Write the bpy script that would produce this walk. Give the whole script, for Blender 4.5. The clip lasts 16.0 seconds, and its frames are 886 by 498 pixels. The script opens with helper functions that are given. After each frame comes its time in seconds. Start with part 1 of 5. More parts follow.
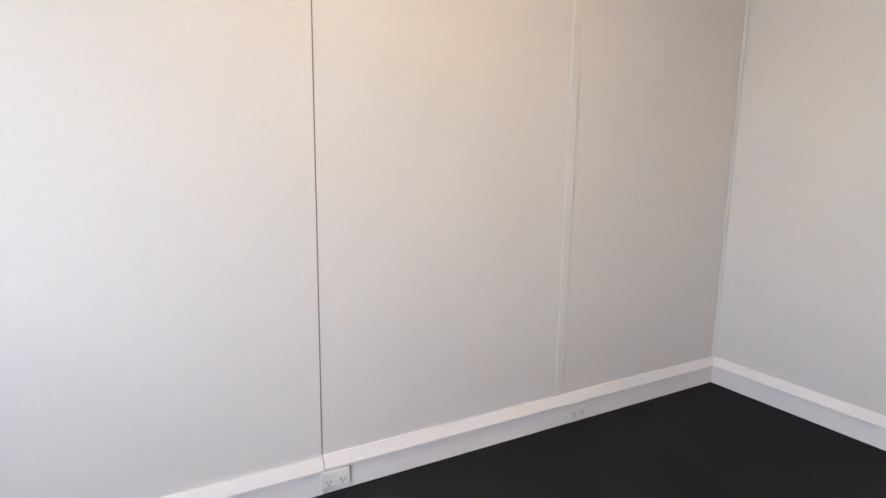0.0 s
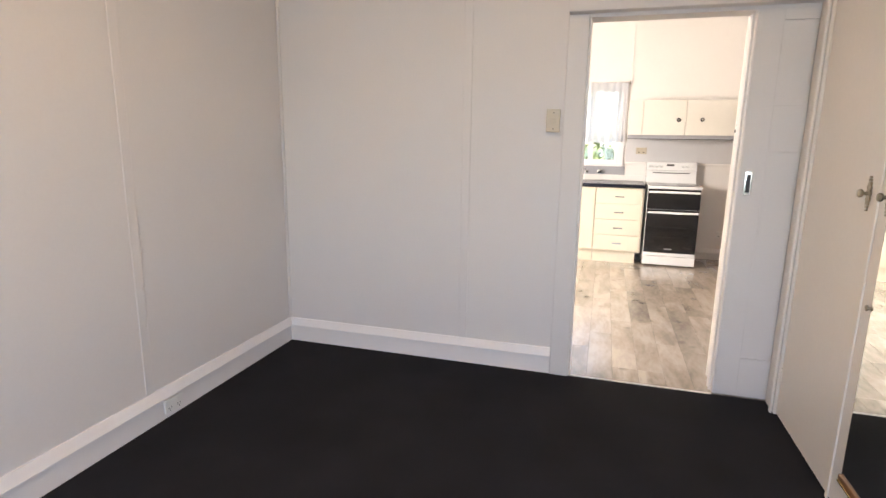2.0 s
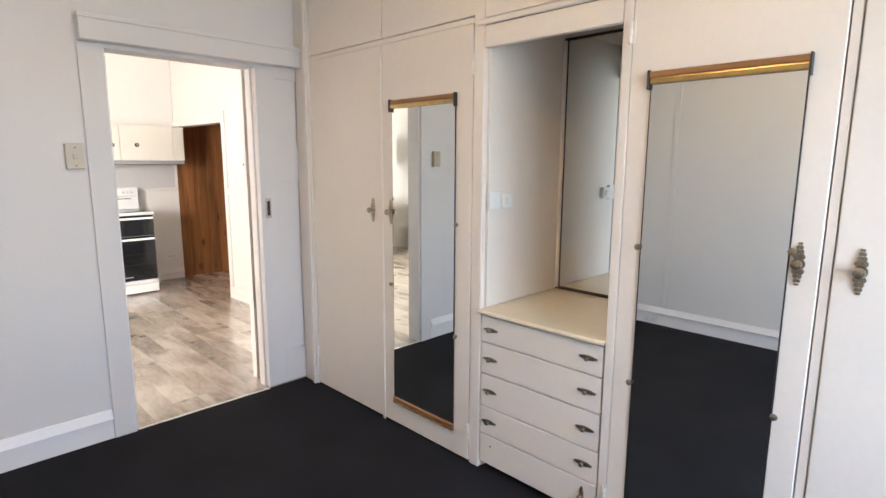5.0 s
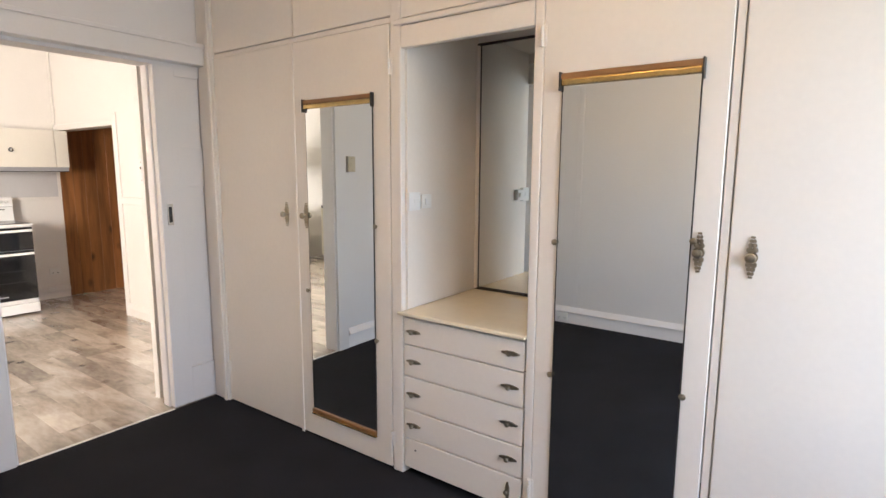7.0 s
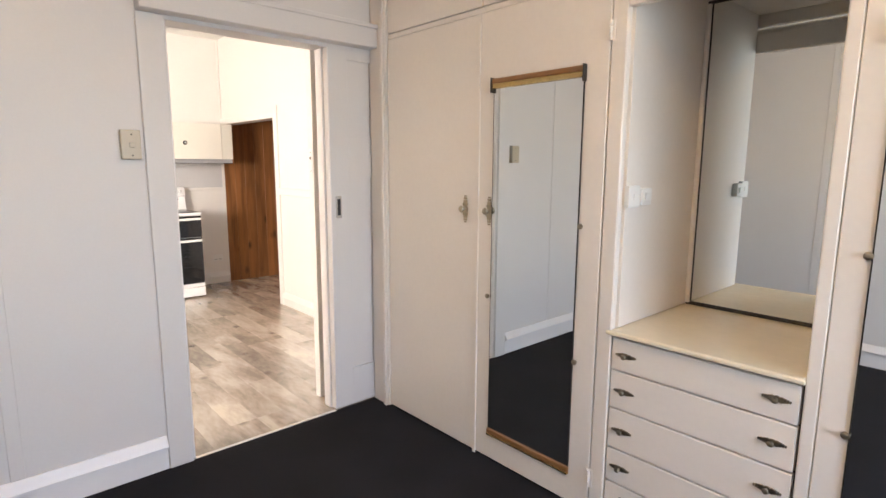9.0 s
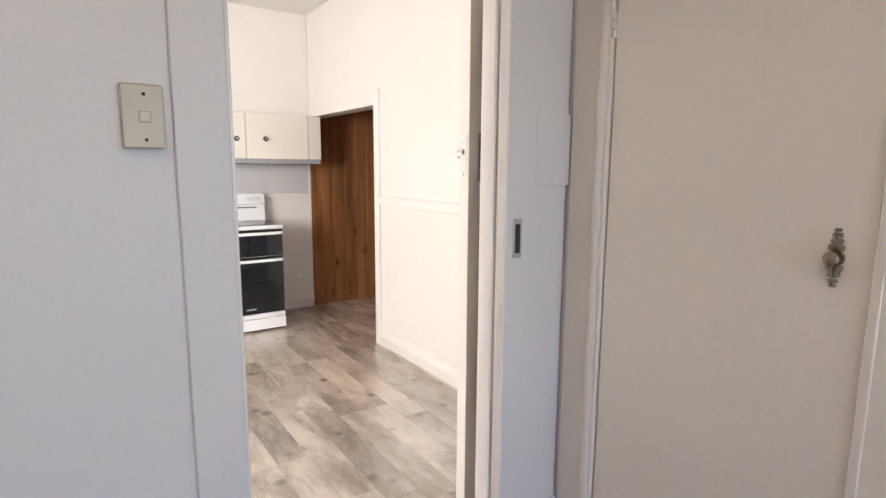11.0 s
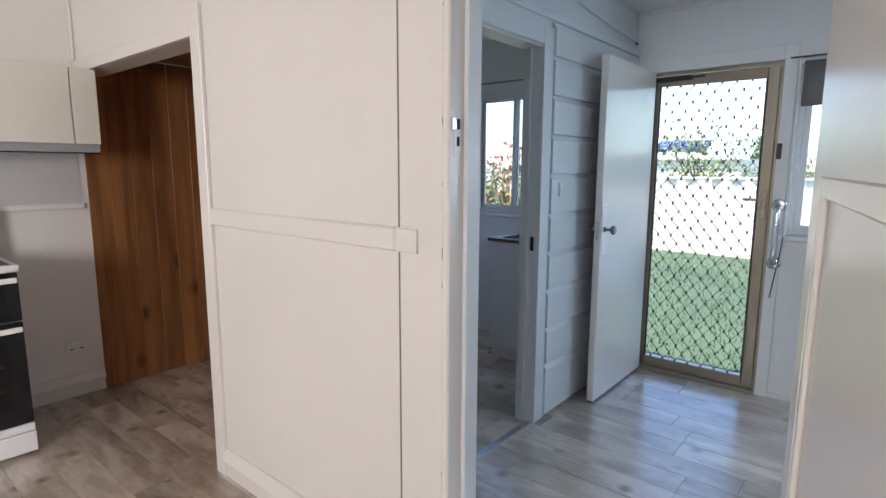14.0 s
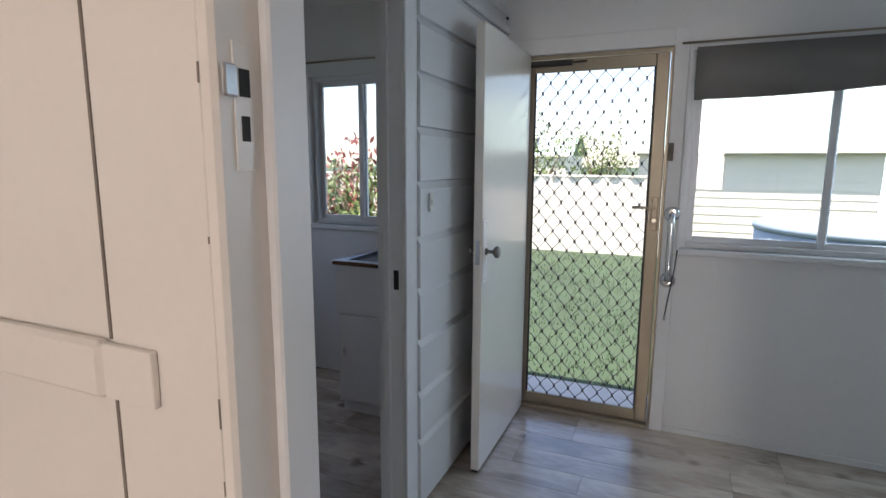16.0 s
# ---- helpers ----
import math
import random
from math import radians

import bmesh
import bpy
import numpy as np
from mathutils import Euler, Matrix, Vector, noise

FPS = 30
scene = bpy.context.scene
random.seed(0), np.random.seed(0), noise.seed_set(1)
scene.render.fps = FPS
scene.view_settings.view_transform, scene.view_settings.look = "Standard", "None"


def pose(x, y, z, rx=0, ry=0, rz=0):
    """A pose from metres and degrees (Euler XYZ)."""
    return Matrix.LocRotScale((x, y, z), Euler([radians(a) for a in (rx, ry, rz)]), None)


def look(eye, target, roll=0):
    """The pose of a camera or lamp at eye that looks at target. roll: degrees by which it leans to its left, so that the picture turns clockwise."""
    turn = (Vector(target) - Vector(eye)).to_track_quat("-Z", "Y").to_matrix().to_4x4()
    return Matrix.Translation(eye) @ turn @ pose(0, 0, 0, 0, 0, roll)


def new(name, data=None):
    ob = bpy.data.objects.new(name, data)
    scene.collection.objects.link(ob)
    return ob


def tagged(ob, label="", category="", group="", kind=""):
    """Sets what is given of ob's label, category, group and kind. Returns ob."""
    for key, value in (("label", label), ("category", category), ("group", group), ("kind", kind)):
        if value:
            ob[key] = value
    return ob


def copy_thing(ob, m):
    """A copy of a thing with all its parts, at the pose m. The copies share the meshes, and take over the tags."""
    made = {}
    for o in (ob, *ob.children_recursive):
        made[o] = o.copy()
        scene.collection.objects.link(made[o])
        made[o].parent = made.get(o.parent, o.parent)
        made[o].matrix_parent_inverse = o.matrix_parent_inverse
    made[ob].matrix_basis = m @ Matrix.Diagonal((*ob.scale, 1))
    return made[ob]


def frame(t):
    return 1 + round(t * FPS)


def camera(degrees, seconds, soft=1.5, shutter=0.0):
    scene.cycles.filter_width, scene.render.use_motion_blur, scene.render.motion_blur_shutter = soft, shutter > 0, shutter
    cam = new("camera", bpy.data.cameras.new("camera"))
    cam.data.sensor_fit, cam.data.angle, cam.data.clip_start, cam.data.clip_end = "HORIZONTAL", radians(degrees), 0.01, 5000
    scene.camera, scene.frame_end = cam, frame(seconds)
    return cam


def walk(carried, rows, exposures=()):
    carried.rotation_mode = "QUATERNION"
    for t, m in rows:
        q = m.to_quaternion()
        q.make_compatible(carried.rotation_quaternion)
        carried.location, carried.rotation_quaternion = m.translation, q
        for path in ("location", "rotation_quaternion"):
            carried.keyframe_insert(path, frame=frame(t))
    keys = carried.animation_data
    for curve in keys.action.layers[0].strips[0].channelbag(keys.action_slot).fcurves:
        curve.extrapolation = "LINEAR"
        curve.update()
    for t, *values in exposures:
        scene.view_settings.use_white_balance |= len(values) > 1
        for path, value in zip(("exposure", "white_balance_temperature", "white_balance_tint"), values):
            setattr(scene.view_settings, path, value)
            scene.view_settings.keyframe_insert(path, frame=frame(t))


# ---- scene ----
cam = camera(78.9, 16.0)
PATH = [
    (0, (0.274, 0.139, 1.289), (1.234, 1.864, 0.969), 0.8),
    (0.5, (0.18, 0.004, 1.306), (1.446, 1.508, 0.938), 0.7),
    (1, (0.082, -0.034, 1.343), (1.615, 1.186, 0.94), 0.7),
    (1.5, (0.076, -0.063, 1.351), (1.805, 0.86, 0.949), 0.7),
    (2, (0.137, 0.071, 1.358), (2.017, 0.625, 0.958), 0.8),
    (2.5, (0.229, 0.247, 1.356), (2.186, 0.378, 0.967), 0.8),
    (3, (0.37, 0.433, 1.375), (2.312, 0.146, 0.992), 0.7),
    (3.5, (0.365, 0.604, 1.401), (2.208, -0.085, 1.041), 0.7),
    (4, (0.266, 0.786, 1.443), (1.958, -0.221, 1.093), 0.5),
    (4.5, (0.175, 0.917, 1.444), (1.705, -0.328, 1.112), 0.5),
    (5, (0.102, 0.953, 1.455), (1.496, -0.443, 1.13), 0.3),
    (5.2, (0.079, 0.962, 1.438), (1.422, -0.488, 1.131), 0.3),
    (7.3, (0.161, 0.96, 1.41), (1.315, -0.648, 1.125), 0.3),
    (7.5, (0.185, 0.971, 1.42), (1.364, -0.617, 1.126), 0.2),
    (8, (0.283, 0.982, 1.403), (1.551, -0.535, 1.103), 0.2),
    (8.5, (0.400, 0.974, 1.396), (1.769, -0.452, 1.089), 0.2),
    (9, (0.647, 0.906, 1.389), (2.115, -0.415, 1.08), 0.3),
    (9.5, (0.905, 0.799, 1.396), (2.461, -0.418, 1.083), 0.3),
    (10, (1.241, 0.7, 1.387), (2.858, -0.435, 1.075), 0.4),
    (12.5, (2.931, 0.04, 1.367), (4.566, -1.074, 1.074), 0.4),
    (13, (3.145, -0.119, 1.364), (4.692, -1.35, 1.064), 0.3),
    (13.5, (3.342, -0.228, 1.342), (4.766, -1.601, 1.046), 0.3),
    (14, (3.488, -0.35, 1.326), (4.754, -1.868, 1.025), 0.2),
    (14.5, (3.598, -0.52, 1.326), (4.71, -2.154, 1.023), 0.3),
    (15, (3.716, -0.656, 1.301), (4.678, -2.383, 0.998), 0.3),
    (15.5, (3.885, -0.834, 1.325), (4.732, -2.62, 1.016), 0.2),
    (16, (3.963, -1.027, 1.358), (4.743, -2.841, 1.044), 0.3),
]
EXPOSURES = [(0.0, 2.87, 6450, 11), (1.0, 2.72, 6450, 11), (2.0, 2.65, 6700, 14), (3.0, 2.8, 6500, 13), (4.0, 2.95, 6250, 12), (5.0, 2.8, 6250, 11), (7.5, 2.65, 6600, 13), (9.0, 2.85, 6600, 13), (10.0, 2.8, 6500, 13), (12.5, 2.05, 5550, 9), (13.5, 2.0, 5800, 12), (14.5, 1.48, 6050, 15), (15.5, 1.3, 6400, 17), (16.0, 1.45, 6600, 18)]
walk(cam, [(t, look(eye, target, roll)) for t, eye, target, roll in PATH], EXPOSURES)

# ---- world and light ----
world = bpy.data.worlds.new("world")
scene.world = world
world.use_nodes = True
wn = world.node_tree.nodes
sky = wn.new("ShaderNodeTexSky")
sky.sky_type = "NISHITA"
sky.sun_disc = False
sky.sun_elevation = radians(70)
sky.sun_rotation = radians(-20)
wn["Background"].inputs["Strength"].default_value = 0.15
world.node_tree.links.new(sky.outputs[0], wn["Background"].inputs["Color"])
sun = new("sun", bpy.data.lights.new("sun", "SUN"))
sun.data.energy, sun.data.angle, sun.data.color = 5.0, radians(0.5), (1.0, 0.95, 0.86)
sun.matrix_world = look((-1.3, 3.2, 9.5), (0, 0, 0))


def window_lamp(name, eye, target, w, h, watts, color):
    """The sky's light in a window opening out of view; some openings are added for it."""
    lamp = new(name, bpy.data.lights.new(name, "AREA"))
    lamp.data.shape, lamp.data.size, lamp.data.size_y = "RECTANGLE", w, h
    lamp.data.energy, lamp.data.color = watts, color
    lamp.matrix_world = look(eye, target)
    return lamp


window_lamp("bedroom_window_light", (-1.13, 0.10, 1.45), (1.6, 0.5, 0.25), 1.7, 1.2, 8.0, (0.74, 0.85, 1.0))
window_lamp("sunroom_window_light", (2.72, -3.96, 1.42), (3.2, -2.0, 0.4), 0.8, 0.85, 5.2, (0.64, 0.85, 1.0))
# Brightens the laundry; no window is known on that side.
window_lamp("laundry_window_light", (6.80, -3.0, 1.42), (5.0, -3.0, 0.9), 0.65, 0.85, 0.5, (0.82, 0.9, 1.0))
# Added to brighten the kitchen; its opening in the unseen wall is made up.
window_lamp("kitchen_window_light", (3.28, 2.85, 1.55), (5.2, 0.6, 1.05), 1.1, 1.2, 38, (1.0, 0.925, 0.84))


# ---- materials ----
def mat(name, color, rough=0.5, metal=0.0, spread=0.06, scale=6.0, grain=60.0, bump=0.05, coat=0.0, stretch=(1, 1, 1), random=0.0, spec=0.5, coords="Object"):
    """A surface with broad and fine variation of colour, roughness and relief."""
    m = bpy.data.materials.new(name)
    m.use_nodes = True
    n, k = m.node_tree.nodes, m.node_tree.links
    b = n["Principled BSDF"]
    b.inputs["Metallic"].default_value = metal
    b.inputs["Coat Weight"].default_value = coat
    b.inputs["Specular IOR Level"].default_value = spec
    tc = n.new("ShaderNodeTexCoord")
    mp = n.new("ShaderNodeMapping")
    mp.inputs["Scale"].default_value = stretch
    k.new(tc.outputs[coords], mp.inputs[0])
    big, fine = n.new("ShaderNodeTexNoise"), n.new("ShaderNodeTexNoise")
    big.inputs["Scale"].default_value, fine.inputs["Scale"].default_value = scale, grain
    big.inputs["Detail"].default_value = 4
    fine.inputs["Detail"].default_value = 3
    for t in (big, fine):
        k.new(mp.outputs[0], t.inputs["Vector"])
    add = n.new("ShaderNodeMath")
    add.operation = "MULTIPLY_ADD"
    k.new(big.outputs[0], add.inputs[0])
    add.inputs[1].default_value = 0.6
    half = n.new("ShaderNodeMath")
    half.operation = "MULTIPLY"
    half.inputs[1].default_value = 0.4
    k.new(fine.outputs[0], half.inputs[0])
    k.new(half.outputs[0], add.inputs[2])
    ramp = n.new("ShaderNodeValToRGB")
    ramp.color_ramp.elements[0].position, ramp.color_ramp.elements[1].position = 0.3, 0.7
    ramp.color_ramp.elements[0].color = (*[c * (1 - spread) for c in color], 1)
    ramp.color_ramp.elements[1].color = (*[min(1, c * (1 + spread)) for c in color], 1)
    k.new(add.outputs[0], ramp.inputs[0])
    out = ramp.outputs[0]
    if random:
        info, hsv, mr = n.new("ShaderNodeObjectInfo"), n.new("ShaderNodeHueSaturation"), n.new("ShaderNodeMapRange")
        mr.inputs["To Min"].default_value, mr.inputs["To Max"].default_value = 1 - random, 1 + random
        k.new(info.outputs["Random"], mr.inputs["Value"])
        k.new(mr.outputs[0], hsv.inputs["Value"])
        k.new(out, hsv.inputs["Color"])
        out = hsv.outputs[0]
    k.new(out, b.inputs["Base Color"])
    rr = n.new("ShaderNodeMapRange")
    rr.inputs["To Min"].default_value, rr.inputs["To Max"].default_value = max(0.01, rough * 0.85), min(1, rough * 1.15)
    k.new(add.outputs[0], rr.inputs["Value"])
    k.new(rr.outputs[0], b.inputs["Roughness"])
    if bump:
        bm_ = n.new("ShaderNodeBump")
        bm_.inputs["Strength"].default_value, bm_.inputs["Distance"].default_value = bump, 0.004
        k.new(add.outputs[0], bm_.inputs["Height"])
        k.new(bm_.outputs[0], b.inputs["Normal"])
    return m


def wood(name, dark, light, rough=0.4, stretch=(12, 12, 0.9), knots=True, random=0.12, bump=0.1, scale=1.0, coat=0.0, knot=0.45):
    """Long-grained boards with growth bands and knots."""
    m = bpy.data.materials.new(name)
    m.use_nodes = True
    n, k = m.node_tree.nodes, m.node_tree.links
    b = n["Principled BSDF"]
    tc, mp, info = n.new("ShaderNodeTexCoord"), n.new("ShaderNodeMapping"), n.new("ShaderNodeObjectInfo")
    mul = n.new("ShaderNodeMath")
    mul.operation = "MULTIPLY"
    mul.inputs[1].default_value = 37.0
    k.new(info.outputs["Random"], mul.inputs[0])
    shift = n.new("ShaderNodeVectorMath")
    k.new(tc.outputs["Object"], shift.inputs[0])
    k.new(mul.outputs[0], shift.inputs[1])
    mp.inputs["Scale"].default_value = stretch
    k.new(shift.outputs[0], mp.inputs[0])
    a, f = n.new("ShaderNodeTexNoise"), n.new("ShaderNodeTexNoise")
    a.inputs["Scale"].default_value, a.inputs["Detail"].default_value, a.inputs["Distortion"].default_value = 1.2 * scale, 5, 0.8
    f.inputs["Scale"].default_value, f.inputs["Detail"].default_value = 9.0 * scale, 4
    k.new(mp.outputs[0], a.inputs["Vector"])
    k.new(mp.outputs[0], f.inputs["Vector"])
    mix = n.new("ShaderNodeMath")
    mix.operation = "MULTIPLY_ADD"
    mix.inputs[1].default_value = 0.24
    k.new(f.outputs[0], mix.inputs[0])
    sc = n.new("ShaderNodeMath")
    sc.operation = "MULTIPLY"
    sc.inputs[1].default_value = 0.76
    k.new(a.outputs[0], sc.inputs[0])
    k.new(sc.outputs[0], mix.inputs[2])
    ramp = n.new("ShaderNodeValToRGB")
    ramp.color_ramp.elements[0].position, ramp.color_ramp.elements[1].position = 0.36, 0.62
    ramp.color_ramp.elements[0].color, ramp.color_ramp.elements[1].color = (*dark, 1), (*light, 1)
    k.new(mix.outputs[0], ramp.inputs[0])
    out = ramp.outputs[0]
    if knots:
        v = n.new("ShaderNodeTexVoronoi")
        v.inputs["Scale"].default_value = 1.0
        mp2 = n.new("ShaderNodeMapping")
        mp2.inputs["Scale"].default_value = tuple(5.0 if q > 2 else 3.0 for q in stretch)
        k.new(shift.outputs[0], mp2.inputs[0])
        k.new(mp2.outputs[0], v.inputs["Vector"])
        kr = n.new("ShaderNodeValToRGB")
        kr.color_ramp.elements[0].position, kr.color_ramp.elements[1].position = 0.05, 0.20
        k.new(v.outputs["Distance"], kr.inputs[0])
        mx = n.new("ShaderNodeMix")
        mx.data_type = "RGBA"
        k.new(kr.outputs[0], mx.inputs["Factor"])
        mx.inputs["A"].default_value = (*[c * knot for c in dark], 1)
        k.new(out, mx.inputs["B"])
        out = mx.outputs["Result"]
    hsv, mr = n.new("ShaderNodeHueSaturation"), n.new("ShaderNodeMapRange")
    mr.inputs["To Min"].default_value, mr.inputs["To Max"].default_value = 1 - random, 1 + random
    k.new(info.outputs["Random"], mr.inputs["Value"])
    k.new(mr.outputs[0], hsv.inputs["Value"])
    k.new(out, hsv.inputs["Color"])
    k.new(hsv.outputs[0], b.inputs["Base Color"])
    b.inputs["Roughness"].default_value = rough
    b.inputs["Coat Weight"].default_value = coat
    b.inputs["Coat Roughness"].default_value = 0.26
    b.inputs["Coat IOR"].default_value = 1.75
    bp = n.new("ShaderNodeBump")
    bp.inputs["Strength"].default_value, bp.inputs["Distance"].default_value = bump, 0.002
    k.new(mix.outputs[0], bp.inputs["Height"])
    k.new(bp.outputs[0], b.inputs["Normal"])
    return m


M_WALL = mat("bedroom_wall_paint", (0.69, 0.662, 0.648), 0.5, spread=0.025, scale=1.6, grain=90, bump=0.06)
M_TRIM = mat("white_trim_gloss", (0.82, 0.785, 0.775), 0.3, spread=0.02, scale=3, grain=40, bump=0.05)
M_CREAM = mat("cream_wardrobe_paint", (0.78, 0.72, 0.655), 0.38, spread=0.03, scale=2, grain=50, bump=0.07)
M_KWALL = mat("kitchen_wall_paint", (0.79, 0.755, 0.715), 0.30, spread=0.025, scale=1.8, grain=60, bump=0.06)
M_BACK = mat("sunroom_wall_paint", (0.74, 0.75, 0.76), 0.45, spread=0.03, scale=2, grain=50, bump=0.06)
M_CEIL = mat("ceiling_paint", (0.80, 0.79, 0.76), 0.6, spread=0.02)
M_CARPET = mat("charcoal_carpet", (0.019, 0.019, 0.022), 0.95, spread=0.35, scale=2.5, grain=420, bump=0.9, spec=0.1)
M_FLOOR = wood("vinyl_plank", (0.30, 0.24, 0.195), (0.62, 0.53, 0.44), 0.25, (2.2, 6.5, 6.5), True, 0.16, 0.03, 0.75, 1.0, 0.75)
M_PINE = wood("pine_lining", (0.15, 0.062, 0.022), (0.30, 0.125, 0.042), 0.4, (10, 10, 0.7), True, 0.16, 0.1)
M_MIRROR = mat("mirror_glass", (0.78, 0.82, 0.82), 0.012, 1.0, spread=0.004, bump=0.0)
M_BRASS = mat("aged_brass", (0.52, 0.37, 0.16), 0.26, 1.0, spread=0.2, scale=30, grain=200)
M_TEAK = wood("teak_strip", (0.20, 0.09, 0.03), (0.36, 0.18, 0.07), 0.35, (1, 12, 12), False)
M_ANTIQUE = mat("antique_metal", (0.34, 0.29, 0.22), 0.34, 1.0, spread=0.35, scale=60, grain=300, bump=0.3)
M_CHROME = mat("chrome", (0.70, 0.70, 0.70), 0.10, 1.0, spread=0.05, bump=0.0)
M_DARKMETAL = mat("dark_bronze", (0.05, 0.045, 0.04), 0.4, 0.6, spread=0.2)
M_PLASTIC = mat("cream_plastic", (0.50, 0.43, 0.32), 0.35, spread=0.03)
M_WPLASTIC = mat("white_plastic", (0.80, 0.79, 0.76), 0.3, spread=0.02)
M_SEAM = mat("shadowed_seam", (0.22, 0.19, 0.17), 0.9)
M_GLOSS = mat("cream_gloss_enamel", (0.78, 0.745, 0.69), 0.16, spread=0.02, scale=4, grain=30, bump=0.08)
M_TOP = mat("warm_yellow_gloss_cream", (0.80, 0.71, 0.54), 0.18, spread=0.04, scale=5, grain=30, bump=0.05)
M_GAP = mat("dark_gap", (0.03, 0.03, 0.03), 0.9)
M_CABINET = mat("cream_laminate", (0.76, 0.70, 0.56), 0.35, spread=0.02, scale=2, bump=0.02)
M_UPPER = mat("ivory_painted_door", (0.76, 0.72, 0.64), 0.4, spread=0.025, scale=3)
M_BENCH = mat("navy_laminate", (0.022, 0.027, 0.048), 0.22, spread=0.3, scale=30, grain=300, bump=0.02)
M_GREY = mat("grey_splashback", (0.36, 0.36, 0.38), 0.4, spread=0.04)
M_STEEL = mat("stainless_steel", (0.55, 0.55, 0.56), 0.22, 1.0, spread=0.08, stretch=(1, 20, 1))
M_ENAMEL = mat("white_enamel", (0.82, 0.82, 0.81), 0.15, spread=0.01, bump=0.0)
M_BLACKGLASS = mat("black_oven_glass", (0.010, 0.010, 0.012), 0.06, spread=0.1, bump=0.0)
M_OVENWIN = mat("oven_window_glass", (0.004, 0.004, 0.005), 0.10, bump=0.0)
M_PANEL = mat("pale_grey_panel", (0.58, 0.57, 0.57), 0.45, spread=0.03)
M_PLATE = mat("dull_steel_plate", (0.22, 0.21, 0.20), 0.35, 0.9, spread=0.15)
M_BLACK = mat("black_plastic", (0.015, 0.015, 0.016), 0.45, spread=0.2)
M_ALU = mat("bronze_aluminium", (0.30, 0.26, 0.20), 0.38, 0.7, spread=0.08, scale=10)
M_WALU = mat("white_aluminium", (0.72, 0.73, 0.74), 0.35, spread=0.03)
M_BLIND = mat("grey_blind_fabric", (0.20, 0.19, 0.185), 0.85, spread=0.1, grain=400, bump=0.3)
M_CONC = mat("concrete", (0.42, 0.40, 0.37), 0.9, spread=0.15, scale=4, grain=80, bump=0.4)
M_GRASS = mat("lawn", (0.036, 0.060, 0.028), 0.9, spread=0.35, scale=1.2, grain=35, bump=0.8)
M_BLADE = mat("grass_blade", (0.040, 0.078, 0.030), 0.7, spread=0.3, random=0.0)
M_FENCE = mat("cream_steel_fence", (0.68, 0.64, 0.54), 0.5, spread=0.03)
M_BOARD = mat("cream_weatherboard", (0.72, 0.67, 0.54), 0.6, spread=0.04, scale=3)
M_ROOF = mat("pale_steel_roof", (0.44, 0.56, 0.50), 0.45, spread=0.04)
M_SOLAR = mat("solar_glass", (0.02, 0.03, 0.09), 0.15, spread=0.1)
M_TANK = mat("blue_grey_tank", (0.30, 0.36, 0.42), 0.5, spread=0.05)
M_BARK = mat("bark", (0.16, 0.11, 0.08), 0.9, spread=0.3, grain=40, bump=0.6)
M_LEAF = mat("green_leaf", (0.12, 0.16, 0.05), 0.6, spread=0.4, scale=3)
M_LEAFRED = mat("red_leaf", (0.22, 0.06, 0.05), 0.6, spread=0.4, scale=3)


def glass_mat(name, tint):
    m = bpy.data.materials.new(name)
    m.use_nodes = True
    b = m.node_tree.nodes["Principled BSDF"]
    b.inputs["Base Color"].default_value = (*tint, 1)
    b.inputs["Transmission Weight"].default_value = 1.0
    b.inputs["Roughness"].default_value = 0.0
    b.inputs["IOR"].default_value = 1.45
    return m


M_GLASS = glass_mat("window_glass", (0.97, 0.99, 0.98))


def sheer_mat():
    m = bpy.data.materials.new("sheer_curtain_fabric")
    m.use_nodes = True
    n, k = m.node_tree.nodes, m.node_tree.links
    tr, tl, df = n.new("ShaderNodeBsdfTransparent"), n.new("ShaderNodeBsdfTranslucent"), n.new("ShaderNodeBsdfDiffuse")
    tl.inputs[0].default_value = (0.85, 0.87, 0.9, 1)
    df.inputs[0].default_value = (0.8, 0.81, 0.83, 1)
    wv = n.new("ShaderNodeTexNoise")
    wv.inputs["Scale"].default_value = 220
    m1, m2 = n.new("ShaderNodeMixShader"), n.new("ShaderNodeMixShader")
    m1.inputs[0].default_value = 0.5
    k.new(tl.outputs[0], m1.inputs[1])
    k.new(df.outputs[0], m1.inputs[2])
    mr = n.new("ShaderNodeMapRange")
    mr.inputs["To Min"].default_value, mr.inputs["To Max"].default_value = 0.78, 0.95
    k.new(wv.outputs[0], mr.inputs["Value"])
    k.new(mr.outputs[0], m2.inputs[0])
    k.new(tr.outputs[0], m2.inputs[1])
    k.new(m1.outputs[0], m2.inputs[2])
    k.new(m2.outputs[0], n["Material Output"].inputs[0])
    return m


M_SHEER = sheer_mat()


def glow_mat(name, color, strength):
    m = bpy.data.materials.new(name)
    m.use_nodes = True
    b = m.node_tree.nodes["Principled BSDF"]
    b.inputs["Emission Color"].default_value = (*color, 1)
    b.inputs["Emission Strength"].default_value = strength
    return m


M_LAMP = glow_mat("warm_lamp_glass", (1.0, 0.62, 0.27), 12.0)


# ---- mesh helpers ----
def finish(bm, name, material, parent=None, label="", smooth=False):
    me = bpy.data.meshes.new(name)
    bm.normal_update()
    bm.to_mesh(me)
    bm.free()
    me.materials.append(material)
    if smooth:
        for p in me.polygons:
            p.use_smooth = True
    ob = new(name, me)
    if parent is not None:
        ob.parent = parent
    if label:
        tagged(ob, label)
    return ob


def part(name, bm, material, parent, label="", smooth=False):
    return finish(bm, name, material, parent, label, smooth)


